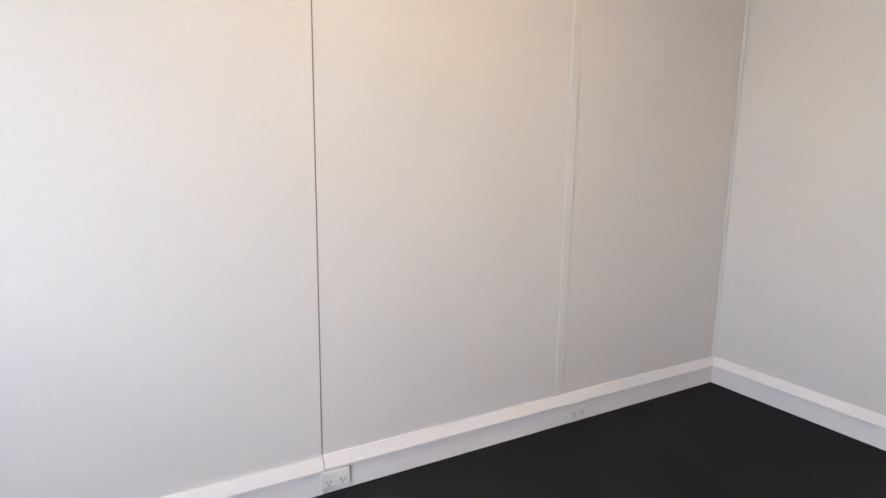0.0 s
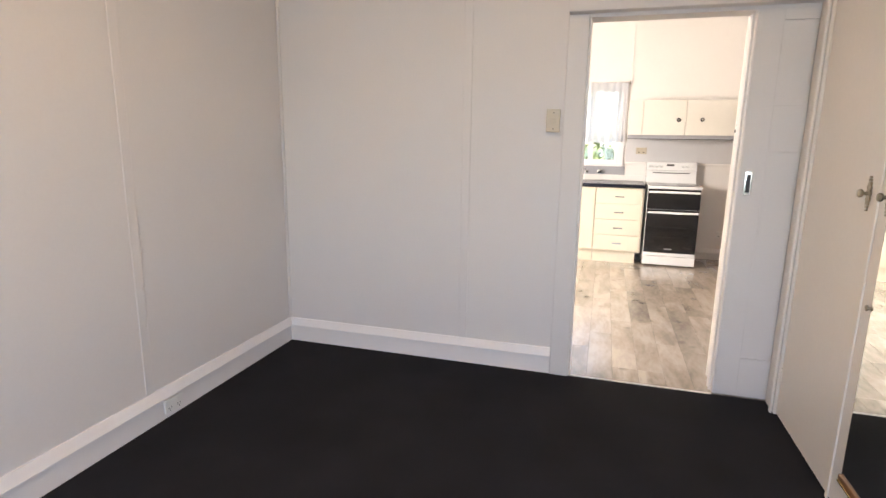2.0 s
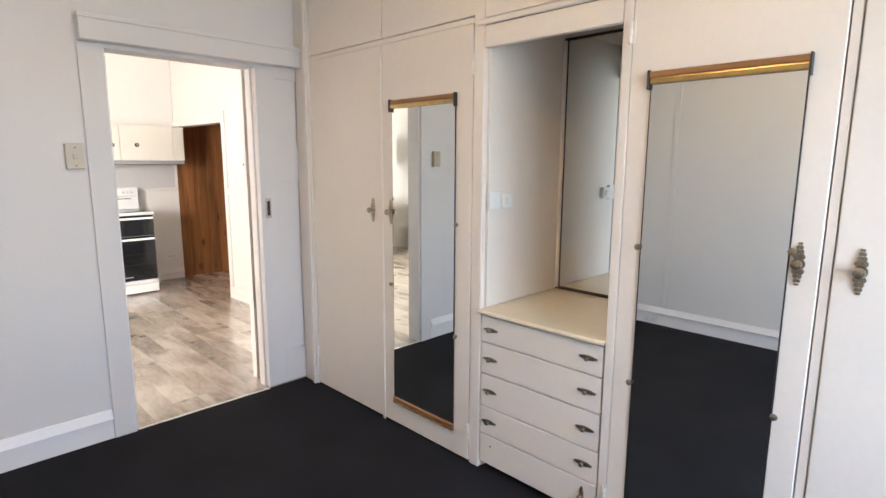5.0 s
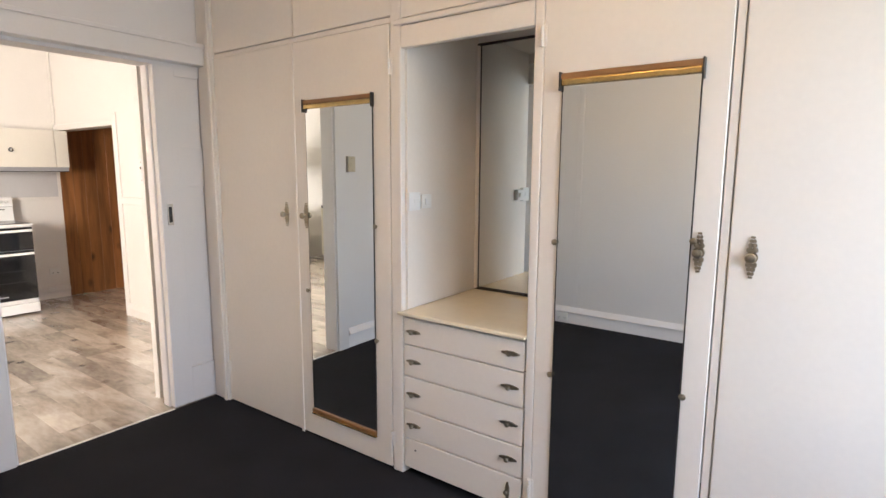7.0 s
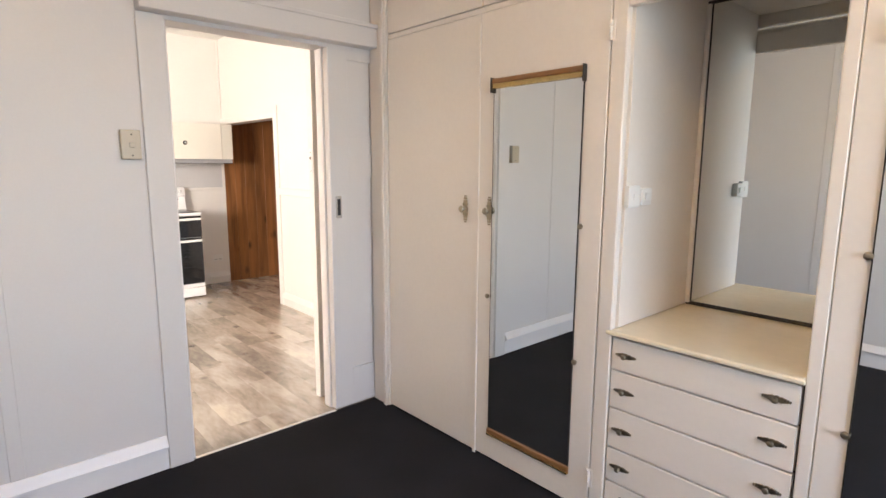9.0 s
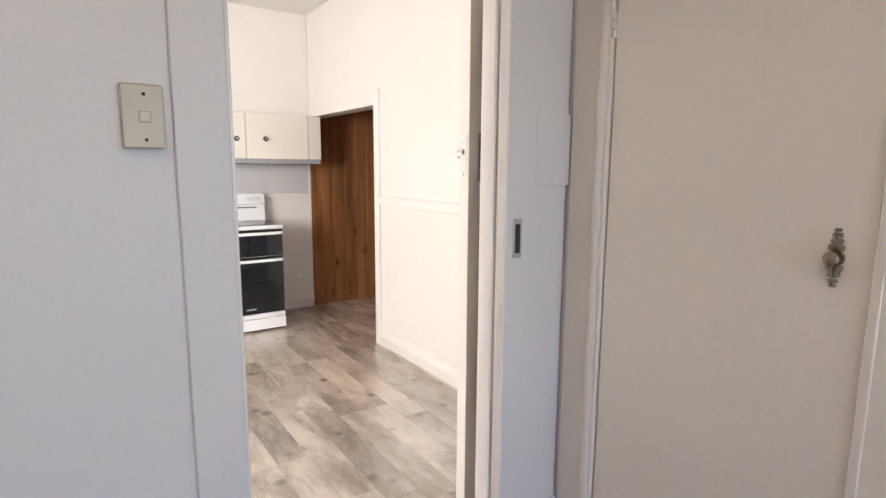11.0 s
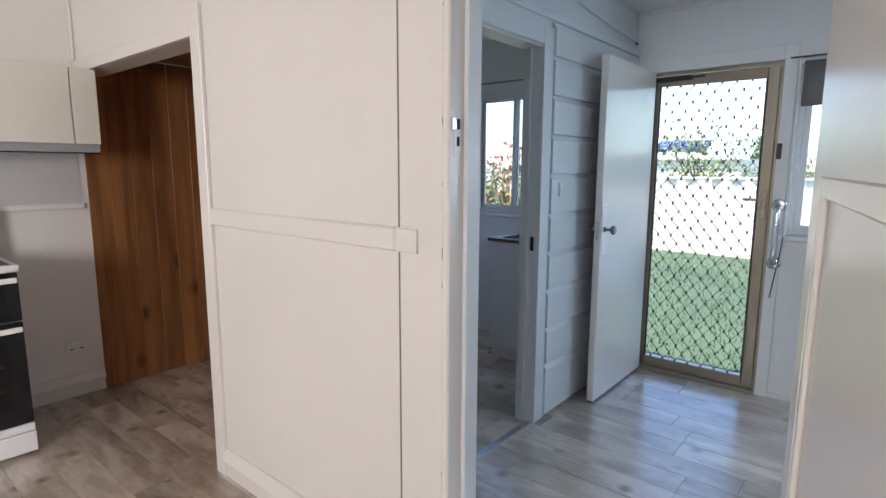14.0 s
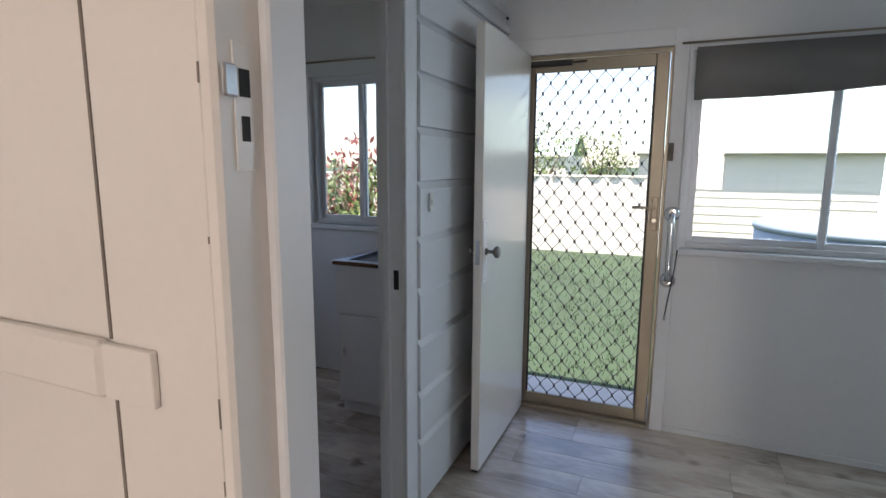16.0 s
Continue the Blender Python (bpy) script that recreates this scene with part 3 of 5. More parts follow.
switch_box("wall_switch", E - 0.030, E, 0.319, 0.392, 1.404, 1.524, M_PLASTIC, "aged cream surface-mounted wall switch beside the door",
           [(E - 0.0312, E - 0.0301, 0.350, 0.356, 1.502, 1.508), (E - 0.0312, E - 0.0301, 0.350, 0.356, 1.417, 1.423)], (E - 0.035, E - 0.0301, 0.343, 0.363, 1.452, 1.474))
switch_box("dresser_socket", 1.636, 1.6545, -0.955, -0.875, 1.238, 1.318, M_WPLASTIC, "cream surface-mounted power outlet inside the dresser niche", (), (1.632, 1.6355, -0.930, -0.905, 1.268, 1.290))
part_socket = thing("plug_adaptor", 1.61, -1.02, 1.26, "white plug-in adaptor in the niche outlet", "plug")
part("case", slab_bm(1.630, 1.6545, -1.030, -0.957, 1.245, 1.308, 0.004, 2), M_WPLASTIC, part_socket)
part("prong_cap", slab_bm(1.622, 1.6298, -1.015, -0.975, 1.262, 1.290, 0.002), M_WPLASTIC, part_socket)
settle(part_socket)


def skirting_socket(x, name="skirting_socket"):
    s = thing(name, x, N - 0.03, 0.03, "white double power outlet on the baseboard", "socket", "baseboard outlets")
    part("plate", slab_bm(x - 0.058, x + 0.058, N - 0.030, N - 0.0165, 0.030, 0.100, 0.003), M_WPLASTIC, s)
    for dx in (-0.028, 0.028):
        part("rocker", slab_bm(x + dx - 0.007, x + dx + 0.007, N - 0.033, N - 0.0301, 0.075, 0.090, 0.001), M_WPLASTIC, s)
        for o, z in ((-0.008, 0.056), (0.008, 0.056), (0, 0.043)):
            part("pin_slot", slab_bm(x + dx + o - 0.0015, x + dx + o + 0.0015, N - 0.0306, N - 0.0301, z - 0.005, z + 0.005), M_GAP, s)
    return settle(s)


skirting_socket(0.858)
skirting_socket(2.110)

# Never in view; added for the warm tone of the upper bedroom walls.
lamp = thing("ceiling_light", 1.1, 0.7, CEIL - 0.1, "warm glowing round glass ceiling light, added out of view", "lamp")
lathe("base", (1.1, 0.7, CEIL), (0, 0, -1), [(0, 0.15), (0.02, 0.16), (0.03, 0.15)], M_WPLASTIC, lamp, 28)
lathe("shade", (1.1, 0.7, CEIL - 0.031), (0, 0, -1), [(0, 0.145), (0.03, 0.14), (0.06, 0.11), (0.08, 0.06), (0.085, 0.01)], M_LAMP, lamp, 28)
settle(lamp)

# ---- kitchen ----
tagged(box("trim_panel_gap_low", 4.5332, 4.5372, S, S + 0.0063, 0.13, 1.091, M_SEAM), kind="structure")
tagged(box("trim_panel_gap_high", 4.5332, 4.5372, S, S + 0.0063, 1.161, CEIL, M_SEAM), kind="structure")
trim("trim_dado_south", 4.5405, 5.582, S, S + 0.020, 1.092, 1.160, M_KWALL, 0.006)
trim("trim_opening_side", 5.583, 5.655, S, S + 0.018, 0.0, 1.94, M_KWALL, 0.003)
trim("trim_opening_head", 5.655, KE, S, S + 0.018, 1.825, 1.885, M_KWALL, 0.003)
trim("trim_board_south", 4.376, 4.533, S, S + 0.006, 0.0, CEIL, M_KWALL, 0.002)
trim("trim_dado_tab", 4.462, 4.5400, S + 0.0062, S + 0.0150, 1.094, 1.158, M_KWALL, 0.001)
skirting("baseboard_kitchen_south", "y", S, 1, 4.5405, 5.582, M_KWALL, 0.13)
skirting("baseboard_kitchen_east", "x", KE, -1, S, -0.37, M_KWALL, 0.13)
trim("trim_dado_east", KE - 0.018, KE, S + 0.02, -0.16, 1.088, 1.118, M_KWALL, 0.004)
trim("trim_corner_kitchen", KE - 0.02, KE, S, S + 0.02, 1.90, CEIL, M_KWALL, 0.006)
trim("trim_east_batten", KE - 0.006, KE, -0.17, -0.155, 1.98, CEIL, M_KWALL, 0.001)
tagged(box("trim_splashback", KE - 0.006, KE, -0.16, 2.6, 0.965, 1.065, M_GREY), kind="structure")
trim("trim_upstand", KE - 0.012, KE, -0.37, 2.6, 0.902, 0.964, M_KWALL, 0.002)
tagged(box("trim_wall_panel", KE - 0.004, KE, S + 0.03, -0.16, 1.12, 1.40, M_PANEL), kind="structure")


def kitchen_window():
    y0, y1, z0, z1 = KWIN
    w = thing("window_1", KE + 0.06, (y0 + y1) / 2, z0, "white timber kitchen window above the sink", "window", kind="structure")
    for n_, b in (("architrave", (KE - 0.02, KE, y0 - 0.075, y0, z0 - 0.03, z1 + 0.06)), ("architrave", (KE - 0.02, KE, y1, y1 + 0.075, z0 - 0.03, z1 + 0.06)),
                  ("architrave", (KE - 0.02, KE, y0, y1, z1, z1 + 0.06)), ("window_sill", (KE - 0.045, KE + 0.03, y0 - 0.075, y1 + 0.075, z0 - 0.035, z0))):
        part(n_, slab_bm(*b, 0.003), M_TRIM, w)
    xs = (KE + 0.055, KE + 0.09)
    mid = 0.25
    for a, b in ((y0, mid), (mid, y1)):
        fr = part("sash_frame", slab_bm(*xs, a, a + 0.03, z0, z1, 0.002), M_WALU, w)
        part("stile", slab_bm(*xs, b - 0.03, b, z0, z1, 0.002), M_WALU, fr)
        part("rail", slab_bm(*xs, a + 0.03, b - 0.03, z0, z0 + 0.04, 0.002), M_WALU, fr)
        part("rail", slab_bm(*xs, a + 0.03, b - 0.03, z1 - 0.04, z1, 0.002), M_WALU, fr)
        g = part("pane", slab_bm(KE + 0.07, KE + 0.074, a + 0.03, b - 0.03, z0 + 0.04, z1 - 0.04), M_GLASS, fr)
        g.visible_shadow = False
    settle(w)
    c = thing("sheer_curtain", KE - 0.04, 0.5, z1, "white sheer cafe curtain gathered on a rod", "curtain")
    bm = bmesh.new()
    nu, nz = 160, 14
    grid = []
    for i in range(nu + 1):
        u = i / nu
        col = []
        for j in range(nz + 1):
            v = j / nz
            y = y0 - 0.07 + u * (y1 - y0 + 0.14)
            d = 0.012 * math.sin(u * 120 + 2 * math.sin(u * 17)) * (0.5 + 0.5 * v) + 0.006 * math.sin(u * 53 + v * 3)
            z = z1 + 0.06 - v * (0.68 + 0.02 * math.sin(u * 9))
            col.append(bm.verts.new((KE - 0.045 + d, y, z)))
        grid.append(col)
    for i in range(nu):
        for j in range(nz):
            bm.faces.new((grid[i][j], grid[i + 1][j], grid[i + 1][j + 1], grid[i][j + 1]))
    part("fabric", bm, M_SHEER, c, "", True)
    tube("rod", [(KE - 0.045, y0 - 0.10, z1 + 0.055), (KE - 0.045, y1 + 0.10, z1 + 0.055)], 0.006, M_TRIM, c)
    part("bracket", slab_bm(KE - 0.05, KE, y0 - 0.095, y0 - 0.085, z1 + 0.035, z1 + 0.07), M_ANTIQUE, c)
    settle(c)


kitchen_window()
CF = 6.45


def bar_pull(parent, y, z):
    bm = bmesh.new()
    add_box(bm, CF - 0.028, CF - 0.020, y - 0.05, y + 0.05, z - 0.005, z + 0.005, 0.002)
    for dy in (-0.045, 0.045):
        add_box(bm, CF - 0.021, CF - 0.001, y + dy - 0.004, y + dy + 0.004, z - 0.004, z + 0.004)
    return part("handle", bm, M_STEEL, parent, "slim satin bar handle")


def base_unit(y0, y1, kind, label):
    c = thing("base_cabinet", CF + 0.28, (y0 + y1) / 2, 0, label, "cabinet", "sink bench units")
    part("body", slab_bm(CF + 0.002, KE - 0.014, y0, y1, 0.135, 0.855), M_CABINET, c)
    part("kickboard", slab_bm(CF + 0.05, CF + 0.065, y0 + (0.05 if kind == "drawers" else 0), y1, 0.0, 0.134), M_CABINET, c)
    if kind == "drawers":
        zs = (0.148, 0.322, 0.499, 0.677, 0.850)
        for a, b in zip(zs, zs[1:]):
            d = part("drawer", slab_bm(CF - 0.017, CF + 0.001, y0 + 0.018, y1 - 0.002, a + 0.002, b - 0.002, 0.002), M_CABINET, c)
            bar_pull(d, (y0 + y1) / 2, (a + b) / 2 - 0.008)
    else:
        part("door", slab_bm(CF - 0.017, CF + 0.001, y0 + 0.002, y1 - 0.002, 0.149, 0.848, 0.002), M_CABINET, c)
    return settle(c)


base_unit(-0.373, 0.142, "drawers", "cream laminate kitchen base cabinet with four drawers")
for a, b in ((0.146, 0.62), (0.624, 1.10), (1.104, 1.60), (1.604, 2.10), (2.104, 2.60)):
    base_unit(a, b, "door", "cream laminate kitchen base cabinet with plain door")

bench = thing("worktop", CF + 0.28, 1.1, 0.86, "dark navy speckled laminate worktop on cream cabinets", "worktop")
bm = bmesh.new()
for b in ((CF - 0.03, CF + 0.09, -0.377, 2.60), (CF + 0.47, KE - 0.013, -0.377, 2.60), (CF + 0.09, CF + 0.47, -0.377, 0.33), (CF + 0.09, CF + 0.47, 1.13, 2.60)):
    add_box(bm, b[0], b[1], b[2], b[3], 0.857, 0.897)
part("slab", bm, M_BENCH, bench)
bm = bmesh.new()
add_cyl(bm, (CF - 0.03, -0.377, 0.877), (CF - 0.03, 2.60, 0.877), 0.020, None, 14)
part("front_nosing", bm, M_BENCH, bench, "", True)
settle(bench)
sink = thing("kitchen_sink", CF + 0.28, 0.73, 0.9, "stainless steel inset sink with drainer", "sink")
bm = bmesh.new()
for b in ((CF + 0.07, CF + 0.11, 0.31, 1.15), (CF + 0.45, CF + 0.49, 0.31, 1.15), (CF + 0.11, CF + 0.45, 0.31, 0.35), (CF + 0.11, CF + 0.45, 1.11, 1.15), (CF + 0.11, CF + 0.45, 0.75, 0.78)):
    add_box(bm, *b, 0.898, 0.903, 0.002)
part("rim", bm, M_STEEL, sink)
bm = bmesh.new()
add_box(bm, CF + 0.112, CF + 0.448, 0.352, 0.748, 0.74, 0.745)
for b in ((CF + 0.11, CF + 0.113, 0.35, 0.75), (CF + 0.447, CF + 0.45, 0.35, 0.75), (CF + 0.113, CF + 0.447, 0.35, 0.353), (CF + 0.113, CF + 0.447, 0.747, 0.75)):
    add_box(bm, *b, 0.745, 0.898)
part("bowl", bm, M_STEEL, sink)
part("drainer", slab_bm(CF + 0.11, CF + 0.45, 0.78, 1.11, 0.885, 0.892), M_STEEL, sink)
settle(sink)
for y in (0.13, 0.42):
    tap = thing("wall_tap", KE - 0.05, y, 1.0, "chrome wall tap with capstan handle above the sink", "tap", "sink taps")
    lathe("flange", (KE - 0.007, y, 1.005), (-1, 0, 0), [(0, 0.026), (0.006, 0.026), (0.014, 0.012)], M_CHROME, tap)
    lathe("handle", (KE - 0.021, y, 1.005), (-1, 0, 0), [(0, 0.010), (0.02, 0.012), (0.024, 0.026), (0.05, 0.028), (0.056, 0.016), (0.058, 0.004)], M_CHROME, tap)
    settle(tap)
spout = thing("sink_spout", KE - 0.1, 0.275, 1.0, "chrome swivel spout over the sink", "tap")
tube("pipe", [(KE - 0.007, 0.275, 1.0), (KE - 0.05, 0.28, 1.01), (KE - 0.12, 0.30, 1.04), (KE - 0.2, 0.33, 1.03), (KE - 0.24, 0.345, 1.0), (KE - 0.25, 0.35, 0.97)], 0.010, M_CHROME, spout)
lathe("flange", (KE - 0.007, 0.275, 1.0), (-1, 0, 0), [(0, 0.022), (0.006, 0.022), (0.012, 0.012)], M_CHROME, spout)
settle(spout)


def stove():
    x0, y0, y1 = 6.428, -0.943, -0.404
    s = thing("electric_stove", 6.72, -0.66, 0, "white freestanding electric stove with black glass double oven doors", "stove")
    xb = 6.985
    part("body", slab_bm(x0 + 0.03, xb, y0, y1, 0.022, 0.862, 0.003), M_ENAMEL, s)
    for x in (x0 + 0.07, xb - 0.05):
        for y in (y0 + 0.04, y1 - 0.04):
            cyl("foot", (x, y, 0), (x, y, 0.0215), 0.016, M_BLACK, s)
    top = part("cooktop_rim", slab_bm(x0 - 0.004, xb - 0.06, y0 - 0.004, y1 + 0.004, 0.863, 0.893, 0.006, 2), M_ENAMEL, s)
    hob = part("ceramic_hob", slab_bm(x0 + 0.03, xb - 0.085, y0 + 0.025, y1 - 0.025, 0.8935, 0.8965), M_BLACKGLASS, top, "black ceramic glass hob")
    for x, y, r in ((6.56, -0.79, 0.085), (6.56, -0.53, 0.07), (6.79, -0.79, 0.07), (6.79, -0.53, 0.085)):
        lathe("ring", (x, y, 0.8966), (0, 0, 1), [(0, r), (0.0006, r)], M_GREY, hob, 28)
    d1 = part("grill_door", slab_bm(x0 + 0.004, x0 + 0.029, y0 + 0.004, y1 - 0.004, 0.640, 0.858, 0.003), M_BLACKGLASS, s, "black glass upper oven door")
    d2 = part("oven_door", slab_bm(x0 + 0.004, x0 + 0.029, y0 + 0.004, y1 - 0.004, 0.158, 0.634, 0.003), M_BLACKGLASS, s, "black glass lower oven door")
    part("window", slab_bm(x0 + 0.0025, x0 + 0.0035, y0 + 0.07, y1 - 0.07, 0.24, 0.55), M_OVENWIN, d2)
    for z in (0.33, 0.44):
        part("oven_rack", slab_bm(x0 + 0.0020, x0 + 0.0024, y0 + 0.09, y1 - 0.09, z, z + 0.003), M_BLACK, d2)
    for d, z in ((d1, 0.828), (d2, 0.605)):
        h = part("handle", slab_bm(x0 - 0.026, x0 - 0.012, y0 + 0.012, y1 - 0.012, z - 0.012, z + 0.012, 0.005, 2), M_ENAMEL, d, "white bar handle")
        for y in (y0 + 0.03, y1 - 0.03):
            part("post", slab_bm(x0 - 0.0125, x0 + 0.004, y - 0.008, y + 0.008, z - 0.008, z + 0.008), M_ENAMEL, h)
    part("badge", slab_bm(x0 + 0.002, x0 + 0.0038, -0.70, -0.62, 0.195, 0.205), M_GREY, d2)
    part("trim_strip", slab_bm(x0 + 0.006, x0 + 0.029, y0 + 0.002, y1 - 0.002, 0.118, 0.154, 0.003), M_ENAMEL, s)
    part("storage_drawer", slab_bm(x0, x0 + 0.029, y0, y1, 0.020, 0.114, 0.004), M_ENAMEL, s)
    # backguard: sloping face with a slot, then the control panel
    bm = bmesh.new()
    prof = [(xb - 0.075, 0.8935), (xb - 0.045, 1.035), (xb - 0.070, 1.04), (xb - 0.050, 1.125), (xb - 0.03, 1.135), (xb, 1.13), (xb, 0.8935)]
    ends = [[bm.verts.new((x, y, z)) for x, z in prof] for y in (y0, y1)]
    k = len(prof)
    for i in range(k):
        bm.faces.new((ends[0][i], ends[0][(i + 1) % k], ends[1][(i + 1) % k], ends[1][i]))
    bm.faces.new(ends[0][::-1])
    bm.faces.new(ends[1])
    bmesh.ops.recalc_face_normals(bm, faces=bm.faces)
    bg = part("backguard", bm, M_ENAMEL, s)
    part("vent_slot", slab_bm(xb - 0.062, xb - 0.052, y0 + 0.07, y1 - 0.07, 1.004, 1.012), M_BLACK, bg)
    part("display", slab_bm(xb - 0.066, xb - 0.058, -0.70, -0.62, 1.088, 1.108), M_BLACK, bg)
    for y in (-0.43, -0.475, -0.52, -0.565, -0.80, -0.845, -0.89):
        lathe("knob", (xb - 0.064, y, 1.085), (-1, 0, 0.22), [(0, 0.016), (0.012, 0.015), (0.016, 0.008), (0.017, 0.002)], M_ENAMEL, bg, 14)
    return settle(s)


stove()


def upper_cabinet(y0, y1, doors, knobs, label, z0=1.44, z1=1.81):
    c = thing("wall_cabinet", 6.86, (y0 + y1) / 2, z0, label, "cabinet", "wall cabinets")
    x = 6.69
    part("body", slab_bm(x + 0.016, KE - 0.001, y0, y1, z0, z1), M_UPPER, c)
    ds = []
    for a, b in doors:
        ds.append(part("door" if b - a > 0.2 else "filler_panel", slab_bm(x, x + 0.0155, a + 0.002, b - 0.002, z0 - 0.004, z1, 0.002), M_UPPER, c))
    for i, y, z in knobs:
        k = lathe("knob", (x, y, z), (-1, 0, 0), [(0, 0.022), (0.004, 0.022), (0.007, 0.016), (0.010, 0.012)], M_BLACK, ds[i], 18, "black and chrome round knob")
        lathe("knob_cap", (x - 0.010, y, z), (-1, 0, 0), [(0, 0.010), (0.012, 0.012), (0.016, 0.009), (0.017, 0.002)], M_CHROME, k, 16)
    # Grey strip with a black edge draws the shadow line below the cabinet.
    rail = part("under_rail", slab_bm(x + 0.03, x + 0.05, y0, y1, z0 - 0.045, z0 - 0.0045), M_GREY, c)
    part("rail_edge", slab_bm(x + 0.028, x + 0.052, y0, y1, z0 - 0.052, z0 - 0.0452), M_BLACK, rail)
    return settle(c)


upper_cabinet(-1.405, -0.155, [(-0.298, -0.155), (-0.745, -0.300), (-1.285, -0.747), (-1.405, -1.287)], [(1, -0.674, 1.598), (2, -0.911, 1.603)], "ivory painted two-door wall cabinet over the stove")
upper_cabinet(1.25, 2.60, [(1.25, 1.70), (1.702, 2.15), (2.152, 2.60)], [(0, 1.62, 1.49), (1, 1.78, 1.49), (2, 2.22, 1.49), (0, 1.62, 1.76), (1, 1.78, 1.76)], "ivory painted wall cabinet over the worktop")


# the run along the north wall
unit = base_unit(2.70, 3.20, "door", "cream laminate kitchen base cabinet with plain door")
spare = upper_cabinet(2.7, 3.15, [(2.7, 3.15)], [(0, 2.78, 1.49), (0, 2.78, 1.76)], "ivory painted single wall cabinet above the worktop")
for i in range(4):
    copy_thing(unit, pose(6.17 - 0.504 * i, KN - 0.30, 0, 0, 0, 90))
for i in range(4):
    copy_thing(spare, pose(6.45 - 0.454 * i, KN - 0.17, 1.44, 0, 0, 90))
for o in (unit, spare):
    for c in (*o.children_recursive, o):
        bpy.data.objects.remove(c)
nb = thing("worktop", 5.6, KN - 0.3, 0.86, "dark navy speckled laminate worktop along the north wall", "worktop")
part("slab", slab_bm(4.38, CF - 0.055, KN - 0.61, KN - 0.001, 0.857, 0.897, 0.004), M_BENCH, nb)
part("upstand", slab_bm(4.38, CF - 0.055, KN - 0.018, KN - 0.0015, 0.898, 0.96, 0.002), M_KWALL, nb)
settle(nb)


def power_point(x, y0, y1, z0, z1, material, label):
    s = thing("power_point", x, (y0 + y1) / 2, z0, label, "socket", "kitchen outlets")
    part("plate", slab_bm(x - 0.012, x, y0, y1, z0, z1, 0.003), material, s)
    w_ = (y1 - y0)
    for f in (0.28, 0.72):
        part("rocker", slab_bm(x - 0.015, x - 0.0121, y0 + w_ * f - 0.007, y0 + w_ * f + 0.007, z1 - 0.026, z1 - 0.011, 0.001), material, s)
        part("pin_slot", slab_bm(x - 0.0126, x - 0.0121, y0 + w_ * f - 0.009, y0 + w_ * f + 0.009, z0 + 0.016, z0 + 0.022), M_GAP, s)
    return settle(s)


power_point(KE - 0.005, -0.393, -0.273, 1.216, 1.292, M_PLASTIC, "cream double power outlet above the stove")
power_point(KE, -1.345, -1.235, 0.265, 0.340, M_WPLASTIC, "white double power outlet low on the kitchen wall")

# pine-lined recess
RB = -2.32
tagged(box("wall_recess_east", KE + 0.001, KE + 0.05, RB, S - 0.001, 0.0, 1.839, M_PINE), kind="structure")
tagged(box("wall_recess_back", 5.60, KE + 0.05, RB - 0.06, RB, -0.12, 2.1, M_PINE), kind="structure")
tagged(box("wall_recess_west", 5.56, 5.60, RB - 0.06, S - 0.12, -0.12, 2.1, M_PINE), kind="structure")
tagged(box("ceiling_recess", 5.60, KE + 0.05, RB, S - 0.12, 1.95, 1.99, M_PINE), kind="structure")

# ---- kitchen door and its frame ----
trim("trim_doorframe_east", 4.353, 4.3745, S - 0.127, S + 0.012, 0.0, 2.02, M_KWALL, 0.005)
trim("trim_doorframe_stop", 4.338, 4.3525, S - 0.105, S - 0.046, 0.0, 2.02, M_BACK, 0.003)
trim("trim_architrave_sunroom", 4.378, 4.46, S - 0.138, S - 0.1205, 0.0, 2.10, M_BACK, 0.003)
trim("trim_doorframe_west", 3.5605, 3.582, S - 0.127, S + 0.012, 0.0, 2.02, M_KWALL, 0.004)
trim("trim_doorframe_head", 3.5605, 4.3745, S - 0.127, S + 0.012, 2.0205, 2.034, M_KWALL, 0.004)
trim("trim_architrave_west", 3.46, 3.5595, S, S + 0.012, 0.0, 2.12, M_KWALL, 0.004)
trim("trim_architrave_head", 3.5600, 4.375, S, S + 0.011, 2.035, 2.12, M_KWALL, 0.004)
st = thing("strike_plate", 4.351, S - 0.02, 1.38, "painted steel strike plate on the door jamb", "strike plate")
part("plate", slab_bm(4.3505, 4.3528, S - 0.034, S - 0.010, 1.350, 1.470, 0.0005), M_KWALL, st)
part("latch_hole", slab_bm(4.3499, 4.3504, S - 0.030, S - 0.016, 1.420, 1.446), M_GAP, st)
part("bolt_hole", slab_bm(4.3499, 4.3504, S - 0.028, S - 0.017, 1.378, 1.402), M_GAP, st)
part("lip", slab_bm(4.344, 4.3504, S - 0.009, S + 0.008, 1.418, 1.448, 0.002), M_STEEL, st)
settle(st)


